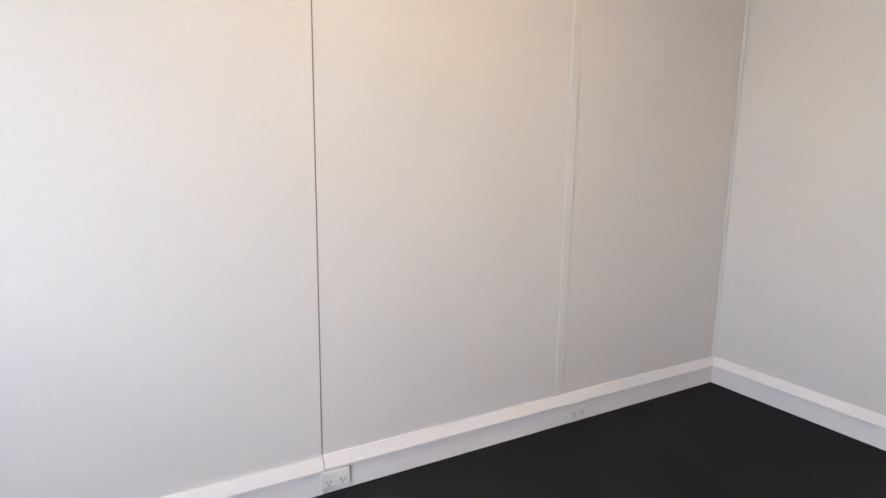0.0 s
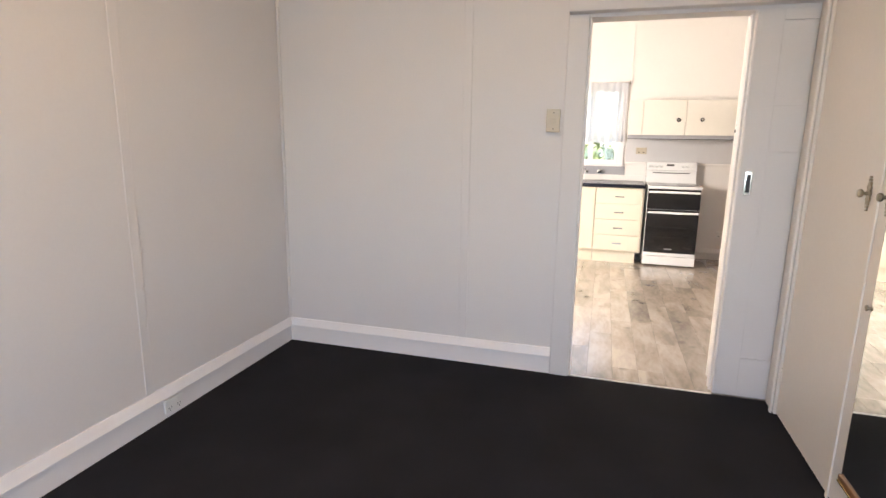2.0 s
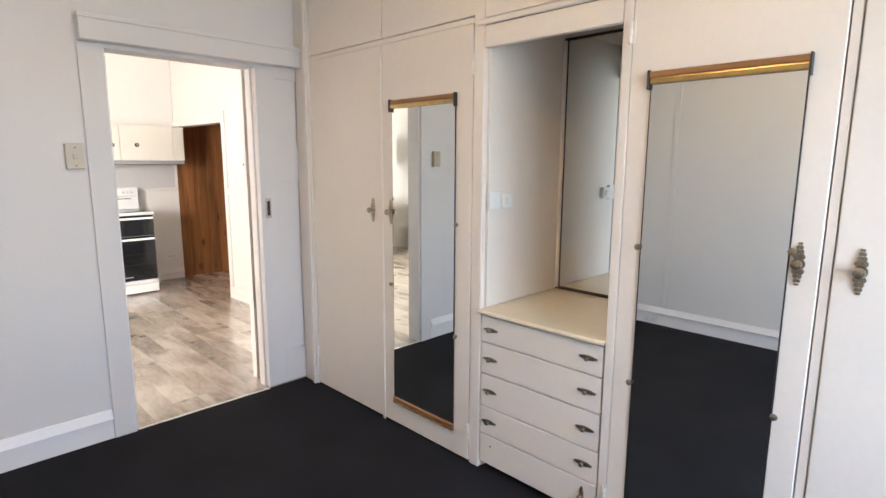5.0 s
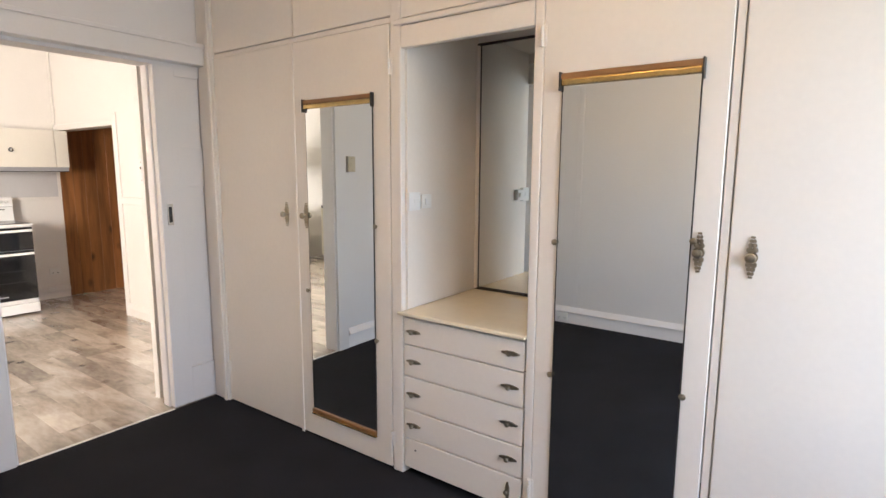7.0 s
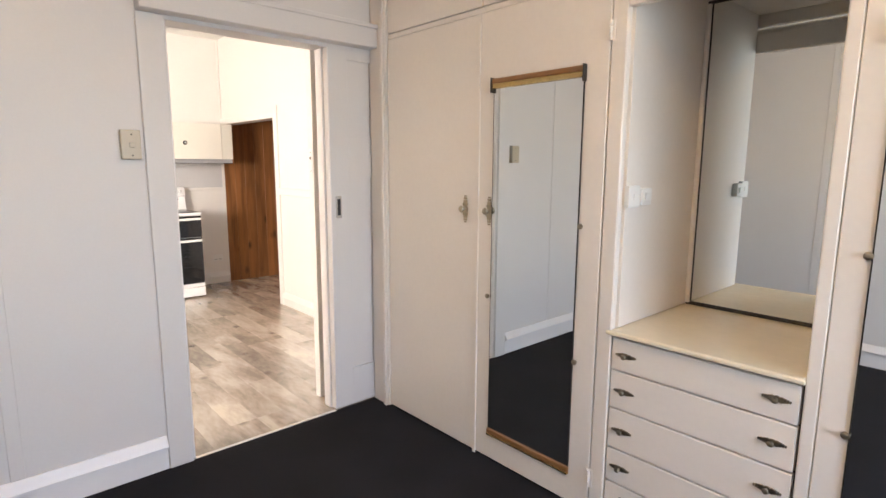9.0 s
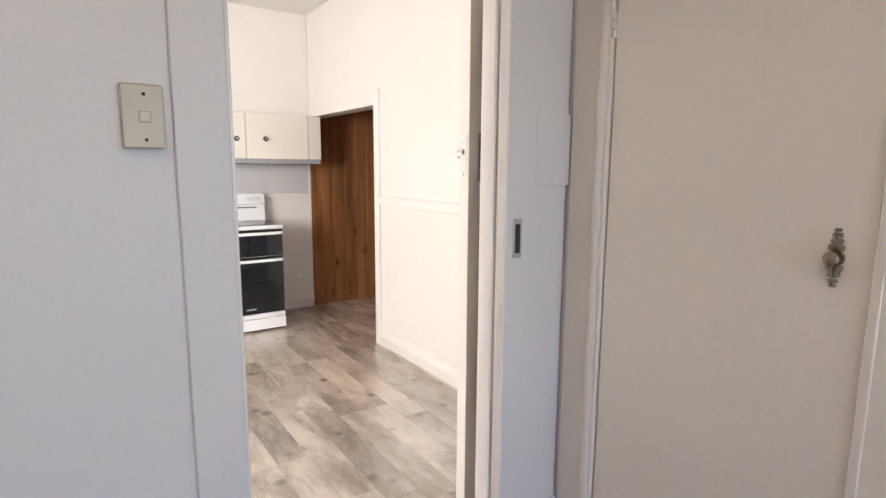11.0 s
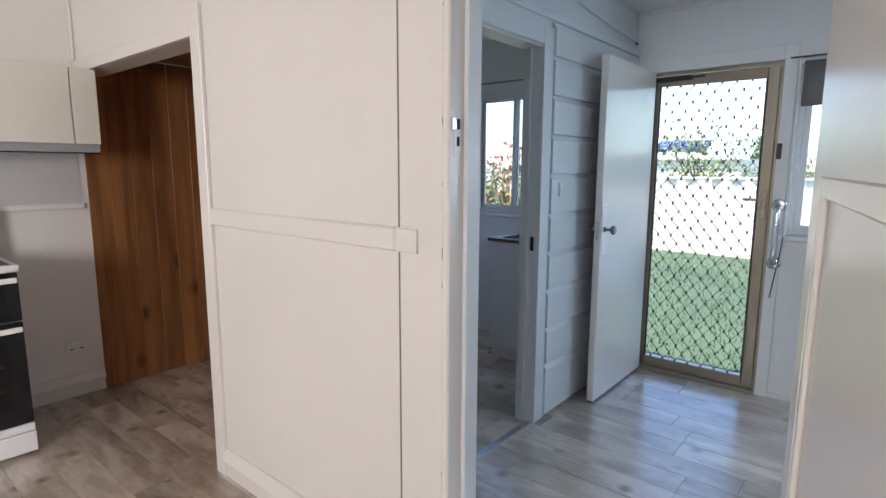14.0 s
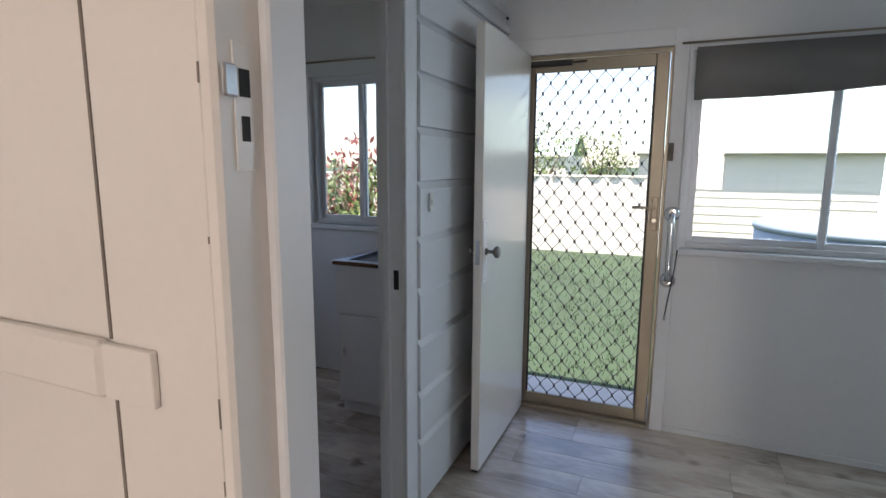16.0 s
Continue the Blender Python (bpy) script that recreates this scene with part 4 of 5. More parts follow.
def panel_door(name, label, x0, x1, y0, y1, h, panels, material):
    """A door leaf standing along y with sunk panels on both faces."""
    d = thing(name, (x0 + x1) / 2, (y0 + y1) / 2, 0.0, label, "door")
    bm = bmesh.new()
    add_box(bm, x0 + 0.010, x1 - 0.010, y0, y1, 0.008, h)
    us = sorted({y0, y1, *[p[0] for p in panels], *[p[1] for p in panels]})
    zs = sorted({0.008, h, *[p[2] for p in panels], *[p[3] for p in panels]})
    for xa, xb in ((x0, x0 + 0.0098), (x1 - 0.0098, x1)):
        for a, b in zip(us, us[1:]):
            for c, e in zip(zs, zs[1:]):
                if not any(p[0] < (a + b) / 2 < p[1] and p[2] < (c + e) / 2 < p[3] for p in panels):
                    add_box(bm, xa, xb, a, b, c, e)
    leaf = part("leaf", bm, material, d)
    for p in panels:
        for x, s in ((x0, 1), (x1, -1)):
            m_ = bmesh.new()
            o, q = x + s * 0.001, x + s * 0.0098
            for b in ((p[0], p[0] + 0.030, p[2], p[3]), (p[1] - 0.030, p[1], p[2], p[3]), (p[0] + 0.030, p[1] - 0.030, p[2], p[2] + 0.030), (p[0] + 0.030, p[1] - 0.030, p[3] - 0.030, p[3])):
                add_box(m_, min(o, q), max(o, q), *b, 0.003)
            part("panel_moulding", m_, material, leaf)
    return d


def door_knob(parent, base, axis, material=None, s=1.0, thin=1.0):
    return lathe("knob", base, axis, [(a * s, q * s * thin) for a, q in ((0, 0.020), (0.004, 0.020), (0.008, 0.012), (0.020, 0.0095), (0.034, 0.0105), (0.040, 0.014), (0.044, 0.021), (0.049, 0.027), (0.055, 0.031), (0.062, 0.032), (0.068, 0.030), (0.073, 0.025), (0.075, 0.018), (0.0745, 0.010), (0.074, 0.002))], material or M_CHROME, parent, 28, "polished chrome round knob")


kx0, kx1, ky0, ky1 = 3.408, 3.448, -1.398, -0.594
kd = panel_door("panelled_door", "cream gloss panelled kitchen door standing open on its hinges", kx0, kx1, ky0, ky1, 2.01,
                [(ky0 + 0.10, ky1 - 0.10, 0.22, 0.70), (ky0 + 0.10, ky1 - 0.10, 0.80, 1.315)], M_KWALL)
lp = part("lock_plate", slab_bm(kx0 + 0.009, kx1 - 0.009, ky1 + 0.0002, ky1 + 0.0025, 1.335, 1.475, 0.0005), M_TRIM, kd, "white painted lock face plate")
part("latch_bolt", slab_bm(kx0 + 0.0155, kx1 - 0.0155, ky1 + 0.0026, ky1 + 0.009, 1.414, 1.430, 0.002), M_PLATE, lp)
for z in (1.455, 1.350):
    cyl("screw", (3.428, ky1 + 0.0026, z), (3.428, ky1 + 0.0034, z), 0.003, M_STEEL, lp, None, 10)
for x, a in ((kx0, -1), (kx1, 1)):
    bp_ = part("back_plate", slab_bm(x - (0.004 if a < 0 else 0), x + (0.004 if a > 0 else 0), -0.676, -0.640, 1.325, 1.485, 0.0015), M_PLATE, kd)
    door_knob(bp_, (x + a * 0.004, -0.658, 1.418), (a, 0, 0), M_CHROME, 0.80, 0.76)
    cyl("keyhole", (x + a * 0.0041, -0.658, 1.36), (x + a * 0.0048, -0.658, 1.36), 0.005, M_GAP, bp_, None, 10)
settle(kd)
hinge_turn = Matrix.Translation((3.428, -0.594, 0)) @ Matrix.Rotation(radians(10), 4, "Z") @ Matrix.Translation((-3.428, 0.594, 0))
kd.matrix_basis = hinge_turn @ kd.matrix_basis

# chipped paint along the door frame and the panel joint
chips = random.Random(9)
for host, x, y in (("trim_board_south", 4.3765, S + 0.0062), ("trim_board_south", 4.531, S + 0.0062), ("trim_jamb_south", E + 0.1402, -0.602)):
    for i in range(7):
        z = chips.uniform(0.2, 1.95)
        h, w_ = chips.uniform(0.006, 0.035), chips.uniform(0.0012, 0.0028)
        if host == "trim_jamb_south":
            bm = slab_bm(x, x + 0.0006, y - w_, y, z, z + h)
        else:
            bm = slab_bm(x, x + w_, y, y + 0.0006, z, z + h)
        finish(bm, "paint_chip", M_SEAM, bpy.data.objects[host])

# ---- sunroom ----
tr = M_BACK
trim("trim_laundry_south", BE - 0.015, BE, -2.775, -2.685, 0.0, 1.985, tr)
trim("trim_laundry_head", BE - 0.015, BE, -2.685, -1.60, 1.90, 1.985, tr)
trim("trim_laundry_stop", BE + 0.05, BE + 0.07, -2.685, -2.672, 0.0, 1.90, tr, 0.001)
trim("trim_laundry_north", BE - 0.015, BE, -1.90, -1.81, 0.0, 1.90, tr)
trim("trim_laundry_jamb_head", BE, BE + 0.10, -2.685, -1.90, 1.888, 1.8995, M_GLOSS, 0.002)
trim("trim_laundry_threshold", BE, BE + 0.035, -2.685, -1.90, 0.0005, 0.005, M_STEEL, 0.001)
trim("trim_beam", BE - 0.02, BE, BS, -1.60, 2.02, 2.06, tr, 0.004)
trim("trim_screen_west", 3.946, 4.01, BS, BS + 0.018, 0.0, 1.985, tr)
trim("trim_screen_head", 4.01, 4.83, BS, BS + 0.018, 1.905, 1.985, tr)
trim("trim_screen_east", 4.75, 4.83, BS, BS + 0.018, 0.0, 1.905, tr)
trim("trim_joint_low", 3.762, 3.772, BS, BS + 0.003, 0.0, 0.90, tr, 0.001)
trim("trim_joint_high", 3.752, 3.762, BS, BS + 0.003, 1.95, BCEIL, tr, 0.001)
trim("trim_cornice", 1.62, BE - 0.02, BS, BS + 0.018, BCEIL - 0.02, BCEIL, tr, 0.004)
trim("trim_sunroom_skirting", 1.62, 3.945, BS, BS + 0.010, 0.0, 0.03, tr, 0.002)
hook_rail = thing("cable_duct", BE - 0.02, -3.0, 2.1, "thin white cable run along the sunroom wall", "cable")
tube("cable", [(BE - 0.024, -1.7, 2.26), (BE - 0.024, -2.6, 2.19), (BE - 0.024, -3.3, 2.125), (BE - 0.024, -3.78, 2.09)], 0.005, M_BACK, hook_rail)
tube("end_cap", [(BE - 0.024, -3.785, 2.089), (BE - 0.024, -3.81, 2.085)], 0.007, M_BLACK, hook_rail)
settle(hook_rail)


ls = thing("strike_plate", BE + 0.03, -2.684, 0.88, "black steel strike plate on the laundry door jamb", "strike plate")
part("plate", slab_bm(BE + 0.016, BE + 0.036, -2.6848, -2.6825, 0.912, 0.982, 0.0005), M_BLACK, ls)
part("latch_hole", slab_bm(BE + 0.020, BE + 0.031, -2.6824, -2.6821, 0.93, 0.96), M_GAP, ls)
settle(ls)


def back_door():
    x0, x1, y0, y1 = 4.684, 4.722, -3.835, -3.113
    d = thing("back_door", 4.72, -3.5, 0.0, "cream gloss flush back door standing open inside", "door")
    part("leaf", slab_bm(x0, x1, y0, y1, 0.012, 1.905, 0.002), M_GLOSS, d)
    part("weather_strip", slab_bm(x0 + 0.004, x1 - 0.004, y0, y1, 0.004, 0.0115), M_BLACK, d)
    pl = part("lock_plate", slab_bm(x0 - 0.003, x0 - 0.0002, -3.172, -3.122, 0.86, 1.13, 0.001), M_TRIM, d, "white painted repair plate")
    for z in (0.875, 1.115):
        cyl("screw", (x0 - 0.0032, -3.147, z), (x0 - 0.004, -3.147, z), 0.004, M_STEEL, pl, None, 10)
    door_knob(pl, (x0 - 0.0031, -3.158, 0.992), (-1, 0, 0), M_PLATE, 0.8)
    door_knob(d, (x1, -3.158, 0.992), (1, 0, 0), M_STEEL, 0.5)
    part("latch_plate", slab_bm(x0 + 0.010, x1 - 0.010, y1, y1 + 0.002, 0.94, 1.04), M_STEEL, d)
    for z in (0.25, 0.95, 1.65):
        cyl("hinge", (x1 + 0.004, y0 - 0.006, z - 0.045), (x1 + 0.004, y0 - 0.006, z + 0.045), 0.006, M_STEEL, d, None, 10)
    return settle(d)


back_door()


def screen_door():
    x0, x1, y = 4.025, 4.735, BS - 0.02
    d = thing("security_screen_door", 4.4, y, 0.0, "closed bronze aluminium security screen door with diamond grille", "door")
    fr = part("outer_frame", slab_bm(x0 - 0.014, x0, y - 0.03, y + 0.02, 0.0, 1.903, 0.001), M_ALU, d)
    part("jamb", slab_bm(x1, x1 + 0.014, y - 0.03, y + 0.02, 0.0, 1.903, 0.001), M_ALU, fr)
    part("head", slab_bm(x0, x1, y - 0.03, y + 0.02, 1.885, 1.903, 0.001), M_ALU, fr)
    part("sill", slab_bm(x0, x1, y - 0.04, y + 0.045, 0.0005, 0.022, 0.003), M_ALU, fr)
    a0, a1, b0, b1 = x0 + 0.003, x1 - 0.003, 0.024, 1.881
    f = 0.060
    for b in ((a0, a0 + f, b0, b1), (a1 - f, a1, b0, b1)):
        part("stile", slab_bm(b[0], b[1], y - 0.012, y + 0.012, b[2], b[3], 0.004), M_ALU, d)
    for b in ((b0, b0 + f), (b1 - f, b1)):
        part("rail", slab_bm(a0 + f, a1 - f, y - 0.012, y + 0.012, b[0], b[1], 0.004), M_ALU, d)
    # diamond grille: zigzag strands that meet at pressed knots
    gx0, gx1, gz0, gz1 = a0 + f, a1 - f, b0 + f, b1 - f
    cols = 15
    half = (gx1 - gx0) / cols
    rows = round((gz1 - gz0) / 0.0515)
    step = (gz1 - gz0) / rows

    def strand(flip):
        bm = bmesh.new()
        pts = []
        for j in range(rows + 1):
            s = 0.46 if (j + flip) % 2 else -0.46
            z = gz0 + j * step
            pts += [(s * half, max(gz0, z - 0.007)), (s * half, min(gz1, z + 0.007))]
        prev = None
        for px, pz in pts:
            ring = [bm.verts.new((px + dx, dy, pz)) for dx, dy in ((-0.0016, -0.005), (0.0016, -0.005), (0.0016, 0.005), (-0.0016, 0.005))]
            if prev:
                for i in range(4):
                    bm.faces.new((prev[i], prev[(i + 1) % 4], ring[(i + 1) % 4], ring[i]))
            prev = ring
        me = bpy.data.meshes.new("strand")
        bm.to_mesh(me)
        bm.free()
        me.materials.append(M_DARKMETAL)
        return me

    meshes = (strand(0), strand(1))
    for i in range(cols):
        ob = new("grille_strand", meshes[i % 2])
        ob.location = (gx0 + (i + 0.5) * half, y - 0.004, 0)
        ob.parent = d
    bm = bmesh.new()
    for i in range(1, cols):
        for j in range(rows + 1):
            if (j + i) % 2 == 0:
                add_box(bm, gx0 + i * half - 0.005, gx0 + i * half + 0.005, y - 0.011, y + 0.003, gz0 + j * step - 0.008, gz0 + j * step + 0.008)
    tagged(part("grille_knots", bm, M_DARKMETAL, d), kind="stuff")
    for b in ((gx0, gx0 + 0.008, gz0, gz1), (gx1 - 0.008, gx1, gz0, gz1)):
        part("glazing_bead", slab_bm(b[0], b[1], y + 0.002, y + 0.010, b[2], b[3]), M_BLACK, d)
    # closer, lock and lever
    cl = part("door_closer", slab_bm(4.48, 4.695, y + 0.014, y + 0.040, 1.848, 1.876, 0.006, 2), M_BLACK, d, "black tubular door closer")
    tube("rod", [(4.48, y + 0.027, 1.862), (4.41, y + 0.027, 1.864)], 0.005, M_BLACK, cl)
    part("bracket", slab_bm(4.695, 4.735, y + 0.018, y + 0.030, 1.853, 1.872), M_ALU, cl)
    lk = part("lock_case", slab_bm(a0 + 0.010, a0 + 0.040, y + 0.0125, y + 0.024, 1.035, 1.20, 0.003), M_ALU, d)
    part("lever", slab_bm(a0 + 0.020, a0 + 0.130, y + 0.030, y + 0.042, 1.140, 1.155, 0.004, 2), M_ALU, lk)
    cyl("spindle", (a0 + 0.025, y + 0.0241, 1.148), (a0 + 0.025, y + 0.0299, 1.148), 0.008, M_ALU, lk)
    cyl("key_cylinder", (a0 + 0.025, y + 0.0241, 1.085), (a0 + 0.025, y + 0.031, 1.085), 0.011, M_CHROME, lk)
    return settle(d)


screen_door()

gb = thing("grab_rail", 4.0, BS + 0.05, 0.78, "polished chrome vertical grab rail beside the screen door", "rail")
gx = 3.972
pts = [(gx, BS + 0.019, 1.122)] + [(gx, BS + 0.019 + 0.055 * math.sin(a), 1.122 - 0.045 * (1 - math.cos(a))) for a in (0.5, 0.9, 1.3, 1.57)]
pts += [(gx, BS + 0.074, 0.84)] + [(gx, BS + 0.019 + 0.055 * math.cos(a), 0.84 - 0.045 * math.sin(a)) for a in (0.3, 0.7, 1.1, 1.5)]
tube("bar", pts, 0.015, M_CHROME, gb, 14)
for z in (1.122, 0.795):
    lathe("flange", (gx, BS + 0.0185, z), (0, 1, 0), [(0, 0.036), (0.006, 0.036), (0.010, 0.026), (0.011, 0.016)], M_CHROME, gb, 24)
settle(gb)
cord = thing("blind_cord", 3.985, BS + 0.02, 0.6, "thin dark cord hanging beside the window", "cord")
tube("cord", [(3.938, BS + 0.04, 0.95), (3.945, BS + 0.04, 0.85), (3.965, BS + 0.03, 0.70), (3.974, BS + 0.03, 0.62)], 0.003, M_BLACK, cord)
tube("toggle", [(3.974, BS + 0.03, 0.62), (3.976, BS + 0.03, 0.595)], 0.006, M_GREY, cord)
settle(cord)
sensor = thing("door_latch_box", 4.02, BS + 0.03, 1.4, "small dark brown latch box on the door trim", "latch")
part("case", slab_bm(3.986, 4.009, BS + 0.0185, BS + 0.036, 1.375, 1.46, 0.002), M_DARKMETAL, sensor)
part("tongue", slab_bm(3.990, 4.005, BS + 0.0362, BS + 0.040, 1.405, 1.43, 0.001), M_DARKMETAL, sensor)
settle(sensor)


def sliding_window(name, x0, x1, z0, z1, mid, label):
    w = thing(name, (x0 + x1) / 2, BS - 0.05, z0, label, "window", kind="structure")
    ya, yb = BS - 0.09, BS - 0.05
    f = 0.025
    part("window_frame", slab_bm(x0, x0 + f, ya, yb + 0.02, z0, z1, 0.002), M_WALU, w)
    part("window_frame", slab_bm(x1 - f, x1, ya, yb + 0.02, z0, z1, 0.002), M_WALU, w)
    part("window_frame", slab_bm(x0 + f, x1 - f, ya, yb + 0.02, z0, z0 + f, 0.002), M_WALU, w)
    part("window_frame", slab_bm(x0 + f, x1 - f, ya, yb + 0.02, z1 - f, z1, 0.002), M_WALU, w)
    part("window_sill", slab_bm(x0 - 0.05, x1 + 0.04, BS - 0.03, BS + 0.03, z0 - 0.03, z0, 0.004), M_BACK, w)
    for a, b, c in ((x0 + f, mid + 0.02, yb), (mid - 0.02, x1 - f, ya + 0.015)):
        s = part("sash", slab_bm(a, a + 0.03, c - 0.012, c + 0.008, z0 + f, z1 - f, 0.002), M_WALU, w)
        part("stile", slab_bm(b - 0.03, b, c - 0.012, c + 0.008, z0 + f, z1 - f, 0.002), M_WALU, s)
        part("rail", slab_bm(a + 0.03, b - 0.03, c - 0.012, c + 0.008, z0 + f, z0 + f + 0.03, 0.002), M_WALU, s)
        part("rail", slab_bm(a + 0.03, b - 0.03, c - 0.012, c + 0.008, z1 - f - 0.03, z1 - f, 0.002), M_WALU, s)
        g = part("pane", slab_bm(a + 0.03, b - 0.03, c - 0.004, c, z0 + f + 0.03, z1 - f - 0.03), M_GLASS, s)
        g.visible_shadow = False
    return settle(w)


sliding_window("window_2", BWIN[0], BWIN[1], BWIN[2], BWIN[3], 3.34, "white aluminium sliding window in the sunroom")
sliding_window("window_3", LWIN[0], LWIN[1], LWIN[2], LWIN[3], 5.75, "white aluminium sliding window in the laundry")
trim("trim_window_west", BWIN[1], BWIN[1] + 0.014, BS, BS + 0.02, 0.955, 1.90, tr, 0.002)

bl = thing("roman_blind", 3.1, BS + 0.03, 1.7, "grey fabric roman blind drawn up at the window top", "blind")
for i in range(3):
    bm = bmesh.new()
    n_ = 24
    low = []
    for k in range(n_ + 1):
        x = 2.28 + (3.915 - 2.28) * k / n_
        sag = 0.018 * math.sin(math.pi * min(1, max(0, (x - 2.9) / 1.0))) + (0.045 if x > 3.2 else 0.0) * (x - 3.2) / 0.7
        zt, zb = 1.885, 1.720 - i * 0.012 - sag
        yy = BS + 0.022 + i * 0.010
        bulge = 0.006
        low.append([bm.verts.new(v) for v in ((x, yy, zt), (x, yy + bulge, (zt + zb) / 2), (x, yy + bulge * 1.3, zb), (x, yy - 0.003, zb + 0.004), (x, yy - 0.003, zt))])
    for p, q in zip(low, low[1:]):
        for k in range(5):
            bm.faces.new((p[k], p[(k + 1) % 5], q[(k + 1) % 5], q[k]))
    bm.faces.new(low[0][::-1])
    bm.faces.new(low[-1])
    bmesh.ops.recalc_face_normals(bm, faces=bm.faces)
    part("fold", bm, M_BLIND, bl, "", True)
part("headrail", slab_bm(2.26, 3.935, BS + 0.004, BS + 0.021, 1.875, 1.90, 0.002), M_WALU, bl)
tube("rod", [(2.26, BS + 0.05, 1.905), (3.98, BS + 0.05, 1.905)], 0.005, M_ALU, bl)
settle(bl)

# laundry tub
tb = thing("laundry_tub", 5.34, -3.63, 0, "white laundry cabinet with dark inset tub", "cabinet")
part("body", slab_bm(5.06, 5.595, -3.835, -3.392, 0.06, 0.825, 0.003), M_ENAMEL, tb)
part("kick", slab_bm(5.08, 5.58, -3.82, -3.41, 0.0, 0.0595), M_ENAMEL, tb)
td = part("door", slab_bm(5.075, 5.58, -3.3915, -3.378, 0.08, 0.555, 0.002), M_ENAMEL, tb)
part("handle", slab_bm(5.545, 5.560, -3.3778, -3.360, 0.33, 0.38, 0.003), M_WPLASTIC, td)
part("apron", slab_bm(5.062, 5.593, -3.3915, -3.380, 0.565, 0.824, 0.002), M_ENAMEL, tb)
bm = bmesh.new()
for b in ((5.05, 5.61, -3.42, -3.37), (5.05, 5.61, -3.845, -3.80), (5.05, 5.10, -3.80, -3.42), (5.55, 5.61, -3.80, -3.42)):
    add_box(bm, *b, 0.826, 0.850, 0.003)
part("rim", bm, M_STEEL, tb)
part("bowl", slab_bm(5.10, 5.55, -3.80, -3.42, 0.826, 0.832), M_BENCH, tb)
settle(tb)
ltap = thing("laundry_tap", 5.45, -3.85, 0.9, "chrome laundry tap above the tub", "tap")
tube("spout", [(5.47, BS + 0.001, 1.02), (5.47, BS + 0.08, 1.03), (5.47, BS + 0.16, 1.02), (5.47, BS + 0.19, 0.98)], 0.010, M_CHROME, ltap)
lathe("flange", (5.47, BS, 1.02), (0, 1, 0), [(0, 0.022), (0.006, 0.022), (0.010, 0.012)], M_CHROME, ltap)
settle(ltap)

lrod = thing("curtain_rod", 5.6, BS + 0.04, 1.95, "thin metal curtain rod above the laundry window", "rod")
tube("rod", [(5.05, BS + 0.045, 1.955), (6.20, BS + 0.045, 1.955)], 0.006, M_ALU, lrod)
for x in (5.10, 6.17):
    part("bracket", slab_bm(x - 0.005, x + 0.005, BS, BS + 0.05, 1.945, 1.9485), M_ALU, lrod)
settle(lrod)
sock = thing("wall_hook_plate", BE, -3.0, 1.2, "small white plate on the boarded wall", "switch")
part("plate", slab_bm(BE - 0.036, BE - 0.028, -2.87, -2.84, 1.18, 1.25, 0.003), M_WPLASTIC, sock)
part("button", slab_bm(BE - 0.040, BE - 0.0361, -2.862, -2.848, 1.205, 1.225, 0.001), M_WPLASTIC, sock)
settle(sock)

# ---- outside ----
tagged(box("ground", -150, 150, -300, 150, -0.60, -0.40, M_GRASS), "mown green lawn with dry patches", "lawn", kind="structure")
tagged(box("pavement", 2.8, 6.6, -5.05, BS - 0.12, -0.40, -0.30, M_CONC, None, 0.01), "grey concrete back step", "step", kind="structure")
# Out of view: roof slab and infill above the ceilings, added to block sun.
tagged(box("roof", -2.2, 7.9, -4.2, 4.0, 2.95, 3.05, M_ROOF), kind="structure")
tagged(box("wall_sunroom_gap", 1.5, KE + 0.12, S - 0.12, S - 0.02, CEIL - 0.001, 2.95, M_BACK), kind="structure")

rng = random.Random(4)
bm = bmesh.new()
for i in range(9000):
    x, y = rng.uniform(2.5, 9.0), -5.1 - 6.6 * rng.random() ** 1.3
    h, a, w_ = rng.uniform(0.03, 0.075), rng.uniform(0, 6.28), 0.006
    dx, dy = math.cos(a) * w_, math.sin(a) * w_
    lx, ly = rng.uniform(-0.03, 0.03), rng.uniform(-0.03, 0.03)
    bm.faces.new([bm.verts.new(v) for v in ((x - dx, y - dy, -0.402), (x + dx, y + dy, -0.402), (x + lx, y + ly, -0.4 + h))])
tagged(finish(bm, "grass", M_BLADE), "short green lawn grass", "grass", kind="stuff")


def fence(x0, x1, y, top):
    f = thing("steel_fence", (x0 + x1) / 2, y, -0.4, "cream corrugated steel boundary fence", "fence")
    w_ = 2.4
    k = 0
    x = x0
    while x < x1:
        bm = bmesh.new()
        n_ = 24
        a, b = [], []
        for i in range(n_ + 1):
            px = x + 0.03 + (w_ - 0.06) * i / n_
            d = 0.02 if i % 4 in (1, 2) else -0.02
            a.append((bm.verts.new((px, y + d, -0.4)), bm.verts.new((px, y + d, top - 0.04))))
            b.append((bm.verts.new((px, y + d - 0.004, -0.4)), bm.verts.new((px, y + d - 0.004, top - 0.04))))
        for s in (a, b):
            for p, q in zip(s, s[1:]):
                bm.faces.new((p[0], q[0], q[1], p[1]))
        part("sheet", bm, M_FENCE, f)
        part("post", slab_bm(x - 0.028, x + 0.028, y - 0.03, y + 0.03, -0.4, top), M_FENCE, f)
        part("rail", slab_bm(x + 0.029, x + w_ - 0.029, y - 0.028, y + 0.028, top - 0.039, top), M_FENCE, f)
        x += w_
    return settle(f)


fence(3.9, 20.0, -12.0, 1.15)


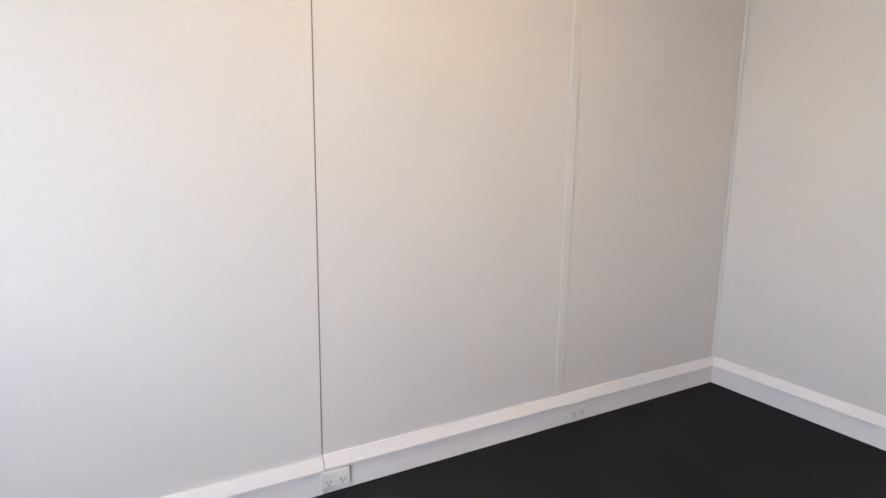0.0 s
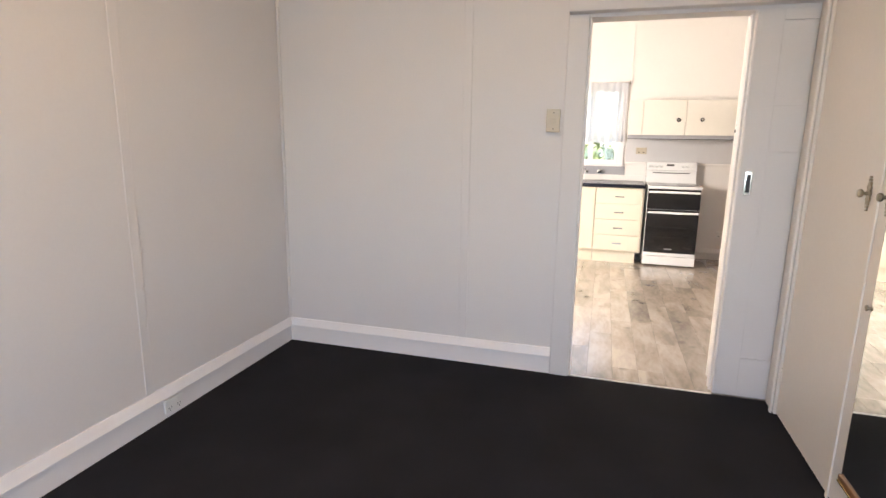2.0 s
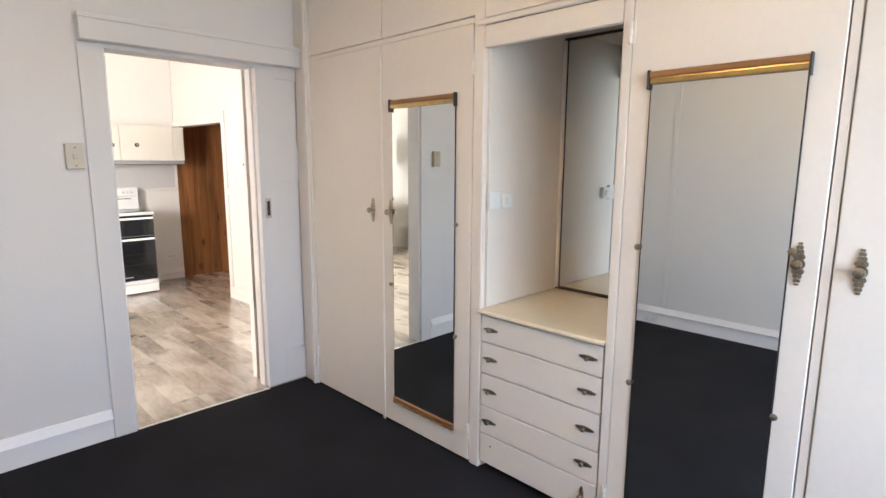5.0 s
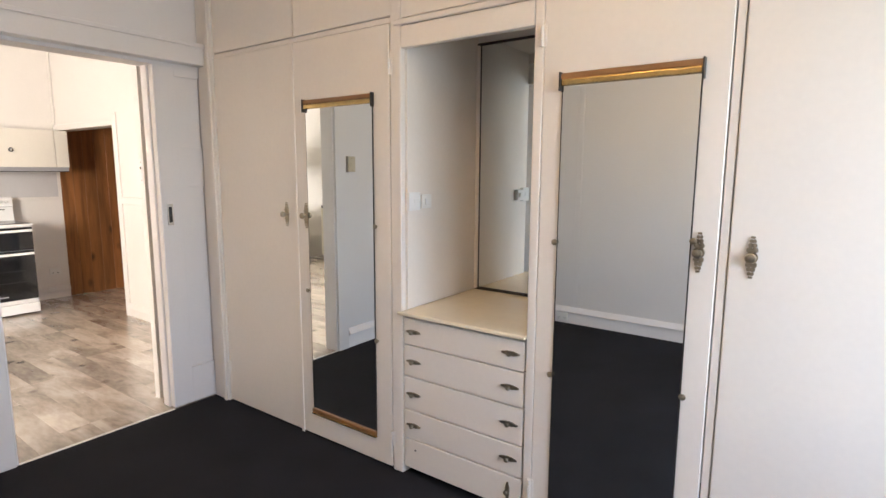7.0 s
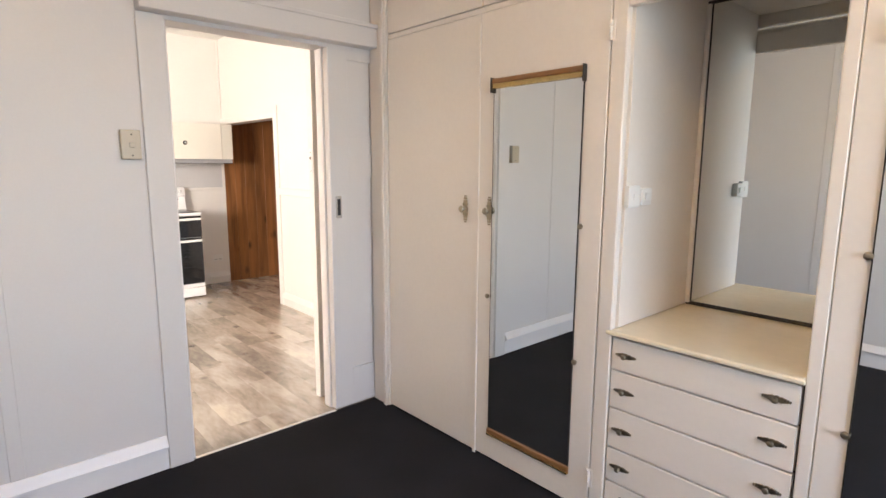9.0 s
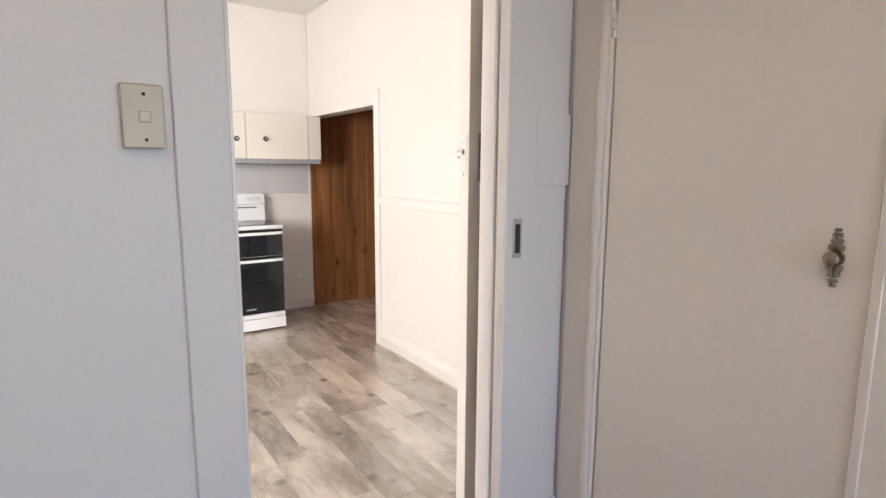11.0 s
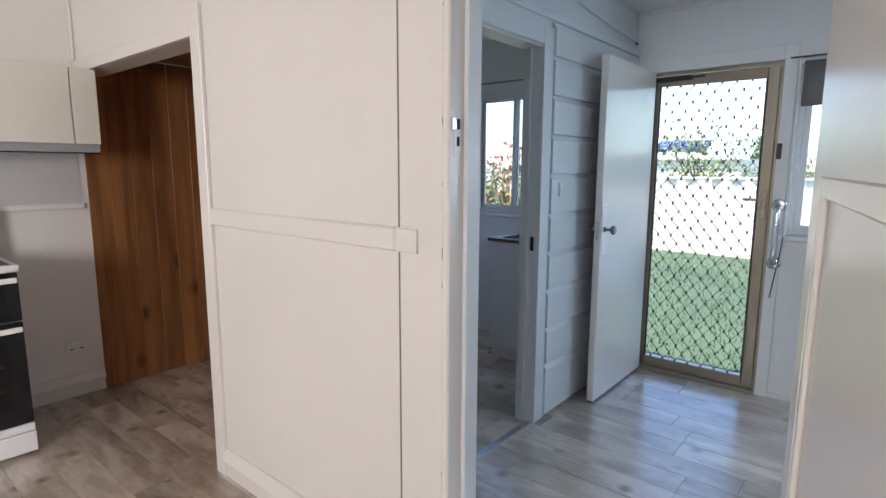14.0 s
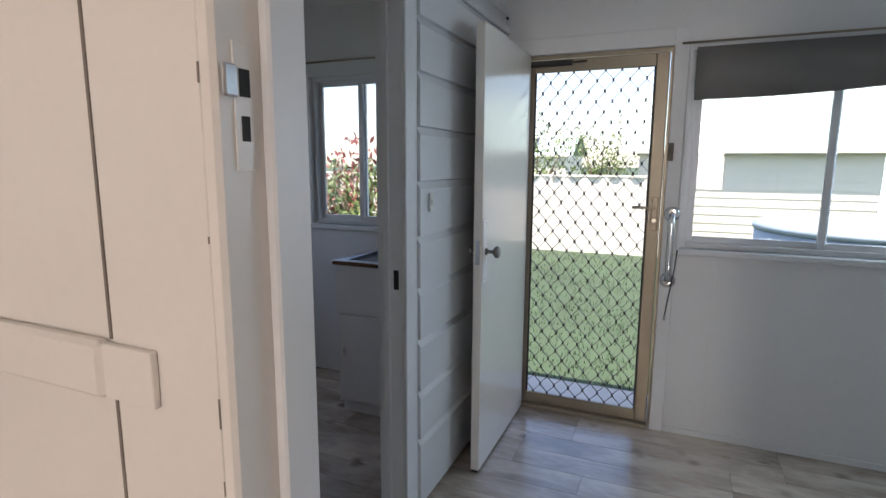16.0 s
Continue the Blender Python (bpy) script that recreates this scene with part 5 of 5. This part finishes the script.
def weatherboard_house(x0, x1, y, zg, label):
    h = thing("neighbour_house", (x0 + x1) / 2, y - 3, -0.4, label, "house")
    part("wall", slab_bm(x0, x1, y - 6, y, -0.4, zg), M_BOARD, h)
    z = -0.3
    while z < zg - 0.1:
        bm = bmesh.new()
        vs = [bm.verts.new(v) for v in ((x0, y, z + 0.17), (x1, y, z + 0.17), (x1, y + 0.012, z), (x0, y + 0.012, z), (x0, y, z), (x1, y, z))]
        for q in ((0, 1, 2, 3), (3, 2, 5, 4), (0, 3, 4), (1, 5, 2)):
            bm.faces.new([vs[i] for i in q])
        part("weatherboard", bm, M_BOARD, h)
        z += 0.17
    bm = bmesh.new()
    n_ = int((x1 - x0 + 0.8) / 0.076)
    rows_ = []
    for i in range(n_ + 1):
        px = x0 - 0.4 + i * 0.076
        d = 0.012 * (1 if i % 2 else -1)
        rows_.append([bm.verts.new(v) for v in ((px, y + 0.15, zg + d), (px, y - 3, zg + 1.45 + d), (px, y - 6.4, zg + d))])
    for p, q in zip(rows_, rows_[1:]):
        bm.faces.new((p[0], q[0], q[1], p[1]))
        bm.faces.new((p[1], q[1], q[2], p[2]))
    rf = part("roof", bm, M_ROOF, h)
    part("gutter", slab_bm(x0 - 0.4, x1 + 0.4, y + 0.14, y + 0.26, zg - 0.09, zg + 0.01, 0.01), M_FENCE, rf)
    slope = math.atan2(1.45, 3.45)
    for i in range(3):
        m_ = Matrix.Translation((x0 + 2.2 + i * 1.06, y - 1.4, zg + 0.86)) @ Matrix.Rotation(-slope, 4, "X")
        bm = bmesh.new()
        add_box(bm, 0, 1.0, -0.8, 0.8, 0, 0.04, 0, m_)
        sp = part("solar_panel", bm, M_SOLAR, rf, "dark blue solar panel")
        bm = bmesh.new()
        for k in range(1, 6):
            add_box(bm, k / 6 - 0.004, k / 6 + 0.004, -0.8, 0.8, 0.0405, 0.042, 0, m_)
        part("grid_lines", bm, M_WALU, sp)
    return settle(h)


weatherboard_house(-7.0, 4.7, -13.0, 1.66, "cream weatherboard house with pale steel roof beyond the yard")
weatherboard_house(10.5, 18.0, -36.0, 1.9, "distant pale house with steel roof behind the fence")

tk = thing("rainwater_tank", 2.2, -7.6, -0.4, "squat blue-grey plastic rainwater tank on the lawn", "tank")
lathe("shell", (2.2, -7.6, -0.4), (0, 0, 1), [(0, 0.95), (0.3, 0.97), (0.32, 0.95), (0.6, 0.97), (0.62, 0.95), (1.08, 0.97), (1.10, 0.93)], M_TANK, tk, 40)
lathe("lid", (2.2, -7.6, 0.701), (0, 0, 1), [(0, 0.98), (0.05, 0.99), (0.09, 0.9), (0.14, 0.35), (0.15, 0.02)], M_TANK, tk, 40)
settle(tk)


def shrub(x, y, z, h, r, leaf, seed, label, name="shrub", n=900):
    g = random.Random(seed)
    s = thing(name, x, y, z, label, "shrub" if name == "shrub" else "tree")
    bm = bmesh.new()
    tips = []
    for i in range(9):
        a, rr = g.uniform(0, 6.28), r * g.uniform(0.2, 0.8)
        tip = (x + rr * math.cos(a), y + rr * math.sin(a), z + h * g.uniform(0.5, 0.95))
        mid = (x + rr * 0.4 * math.cos(a), y + rr * 0.4 * math.sin(a), z + h * 0.35)
        add_cyl(bm, (x, y, z - 0.02), mid, 0.05 * h / 2, 0.03 * h / 2, 7)
        add_cyl(bm, mid, tip, 0.03 * h / 2, 0.008, 6)
        tips += [tip, mid]
    part("trunk", bm, M_BARK, s)
    bm = bmesh.new()
    for i in range(n):
        t = g.choice(tips)
        c = Vector(t) + Vector((g.gauss(0, 1), g.gauss(0, 1), g.gauss(0, 0.8))) * r * 0.26
        c.z = max(c.z, z + 0.05)
        q = Euler((g.uniform(0, 6.28), g.uniform(0, 6.28), g.uniform(0, 6.28))).to_matrix()
        l = g.uniform(0.05, 0.11) * (h / 2) ** 0.5
        bm.faces.new([bm.verts.new(c + q @ Vector(v)) for v in ((-l, 0, 0), (0, l * 0.4, 0.01), (l, 0, 0), (0, -l * 0.4, 0.01))])
    part("crown", bm, leaf, s)
    return settle(s)


shrub(10.2, -10.6, -0.4, 2.2, 1.0, M_LEAFRED, 1, "flowering red shrub outside the laundry window")
shrub(9.4, -9.8, -0.4, 1.8, 0.8, M_LEAF, 2, "green shrub outside the laundry window")
shrub(9.5, -24.0, -0.4, 3.2, 1.8, M_LEAF, 3, "distant green garden tree behind the fence", "garden_tree", 1200)
shrub(7.6, -30.0, -0.4, 3.2, 2.0, M_LEAF, 5, "distant green garden tree behind the fence", "garden_tree", 1200)
shrub(9.2, 0.3, -0.4, 1.9, 1.0, M_LEAF, 6, "dense green shrub outside the kitchen window")
shrub(9.4, 1.6, -0.4, 1.8, 1.0, M_LEAF, 7, "dense green shrub outside the kitchen window")

# ---- pieces: shiplap boards, pine boards, floor planks ----
bz = [0.021, 0.301, 0.497, 0.701, 0.900, 1.093, 1.293, 1.487, 1.676, 1.859, 2.015]
sun_east = bpy.data.objects["wall_sunroom_east"]
for a, b in zip(bz, bz[1:]):
    bm = bmesh.new()
    ends = []
    for y in (BS + 0.001, -2.776):
        ends.append([bm.verts.new(v) for v in ((BE, y, a), (BE - 0.026, y, a + 0.003), (BE - 0.026, y, b - 0.030), (BE - 0.012, y, b - 0.006), (BE - 0.010, y, b), (BE, y, b))])
    for i in range(6):
        bm.faces.new((ends[0][i], ends[0][(i + 1) % 6], ends[1][(i + 1) % 6], ends[1][i]))
    bm.faces.new(ends[0][::-1])
    bm.faces.new(ends[1])
    bmesh.ops.recalc_face_normals(bm, faces=bm.faces)
    finish(bm, "board", M_BACK, sun_east)

re_, rb_ = bpy.data.objects["wall_recess_east"], bpy.data.objects["wall_recess_back"]
y = S - 0.003
while y > RB + 0.02:
    w_ = min(0.118, y - RB - 0.012)
    finish(slab_bm(KE - 0.012, KE + 0.0005, y - w_, y, 0.003, 1.948, 0.0025), "board", M_PINE, re_)
    y -= w_ + 0.001
x = KE - 0.014
while x > 5.62:
    w_ = min(0.118, x - 5.602)
    finish(slab_bm(x - w_, x, RB + 0.0005, RB + 0.012, 0.003, 1.948, 0.0025), "board", M_PINE, rb_)
    x -= w_ + 0.001

sub = tagged(box("floor_kitchen", E, KE, S - 0.12, KN, -0.12, -0.004, M_GAP), "pale grey-brown oak vinyl plank floor", "floor", kind="structure")
sub2 = tagged(box("floor_sunroom", 1.62, 6.78, BS, S - 0.12, -0.12, -0.004, M_GAP), "grey-brown oak vinyl plank floor", "floor", kind="structure")
sub3 = tagged(box("floor_recess", 5.60, KE, RB, S - 0.12, -0.0039, -0.0036, M_GAP), kind="structure")
PW, PL, T = 0.148, 0.92, 0.0035
plank_meshes = {}


def plank_mesh(length, width):
    key = (round(length, 2), round(width, 3))
    if key not in plank_meshes:
        bm = slab_bm(0, key[0] - 0.0012, 0, key[1] - 0.0012, -T, 0.0, 0.0006)
        me = bpy.data.meshes.new("plank")
        bm.to_mesh(me)
        bm.free()
        me.materials.append(M_FLOOR)
        plank_meshes[key] = me
    return plank_meshes[key]


def lay(parent, x0, x1, y0, y1, seed):
    g = random.Random(seed)
    y = y0
    while y < y1 - 0.005:
        w_ = min(PW, y1 - y)
        x = x0
        first = round(g.uniform(0.15, 0.9), 1)
        while x < x1 - 0.005:
            l_ = min(first if x == x0 else PL, x1 - x)
            if l_ < 0.01:
                break
            ob = new("plank", plank_mesh(l_, w_))
            ob.location = (x, y, 0)
            ob.parent = parent
            x += l_
        y += w_


lay(sub, E + 0.012, KE - 0.001, S - 0.118, KN, 1)
lay(sub2, 1.62, 6.78, BS, RB - 0.06, 2)
lay(sub2, 1.62, 5.559, RB - 0.06, S - 0.122, 3)
lay(sub3, 5.60, KE - 0.001, RB, S - 0.122, 4)
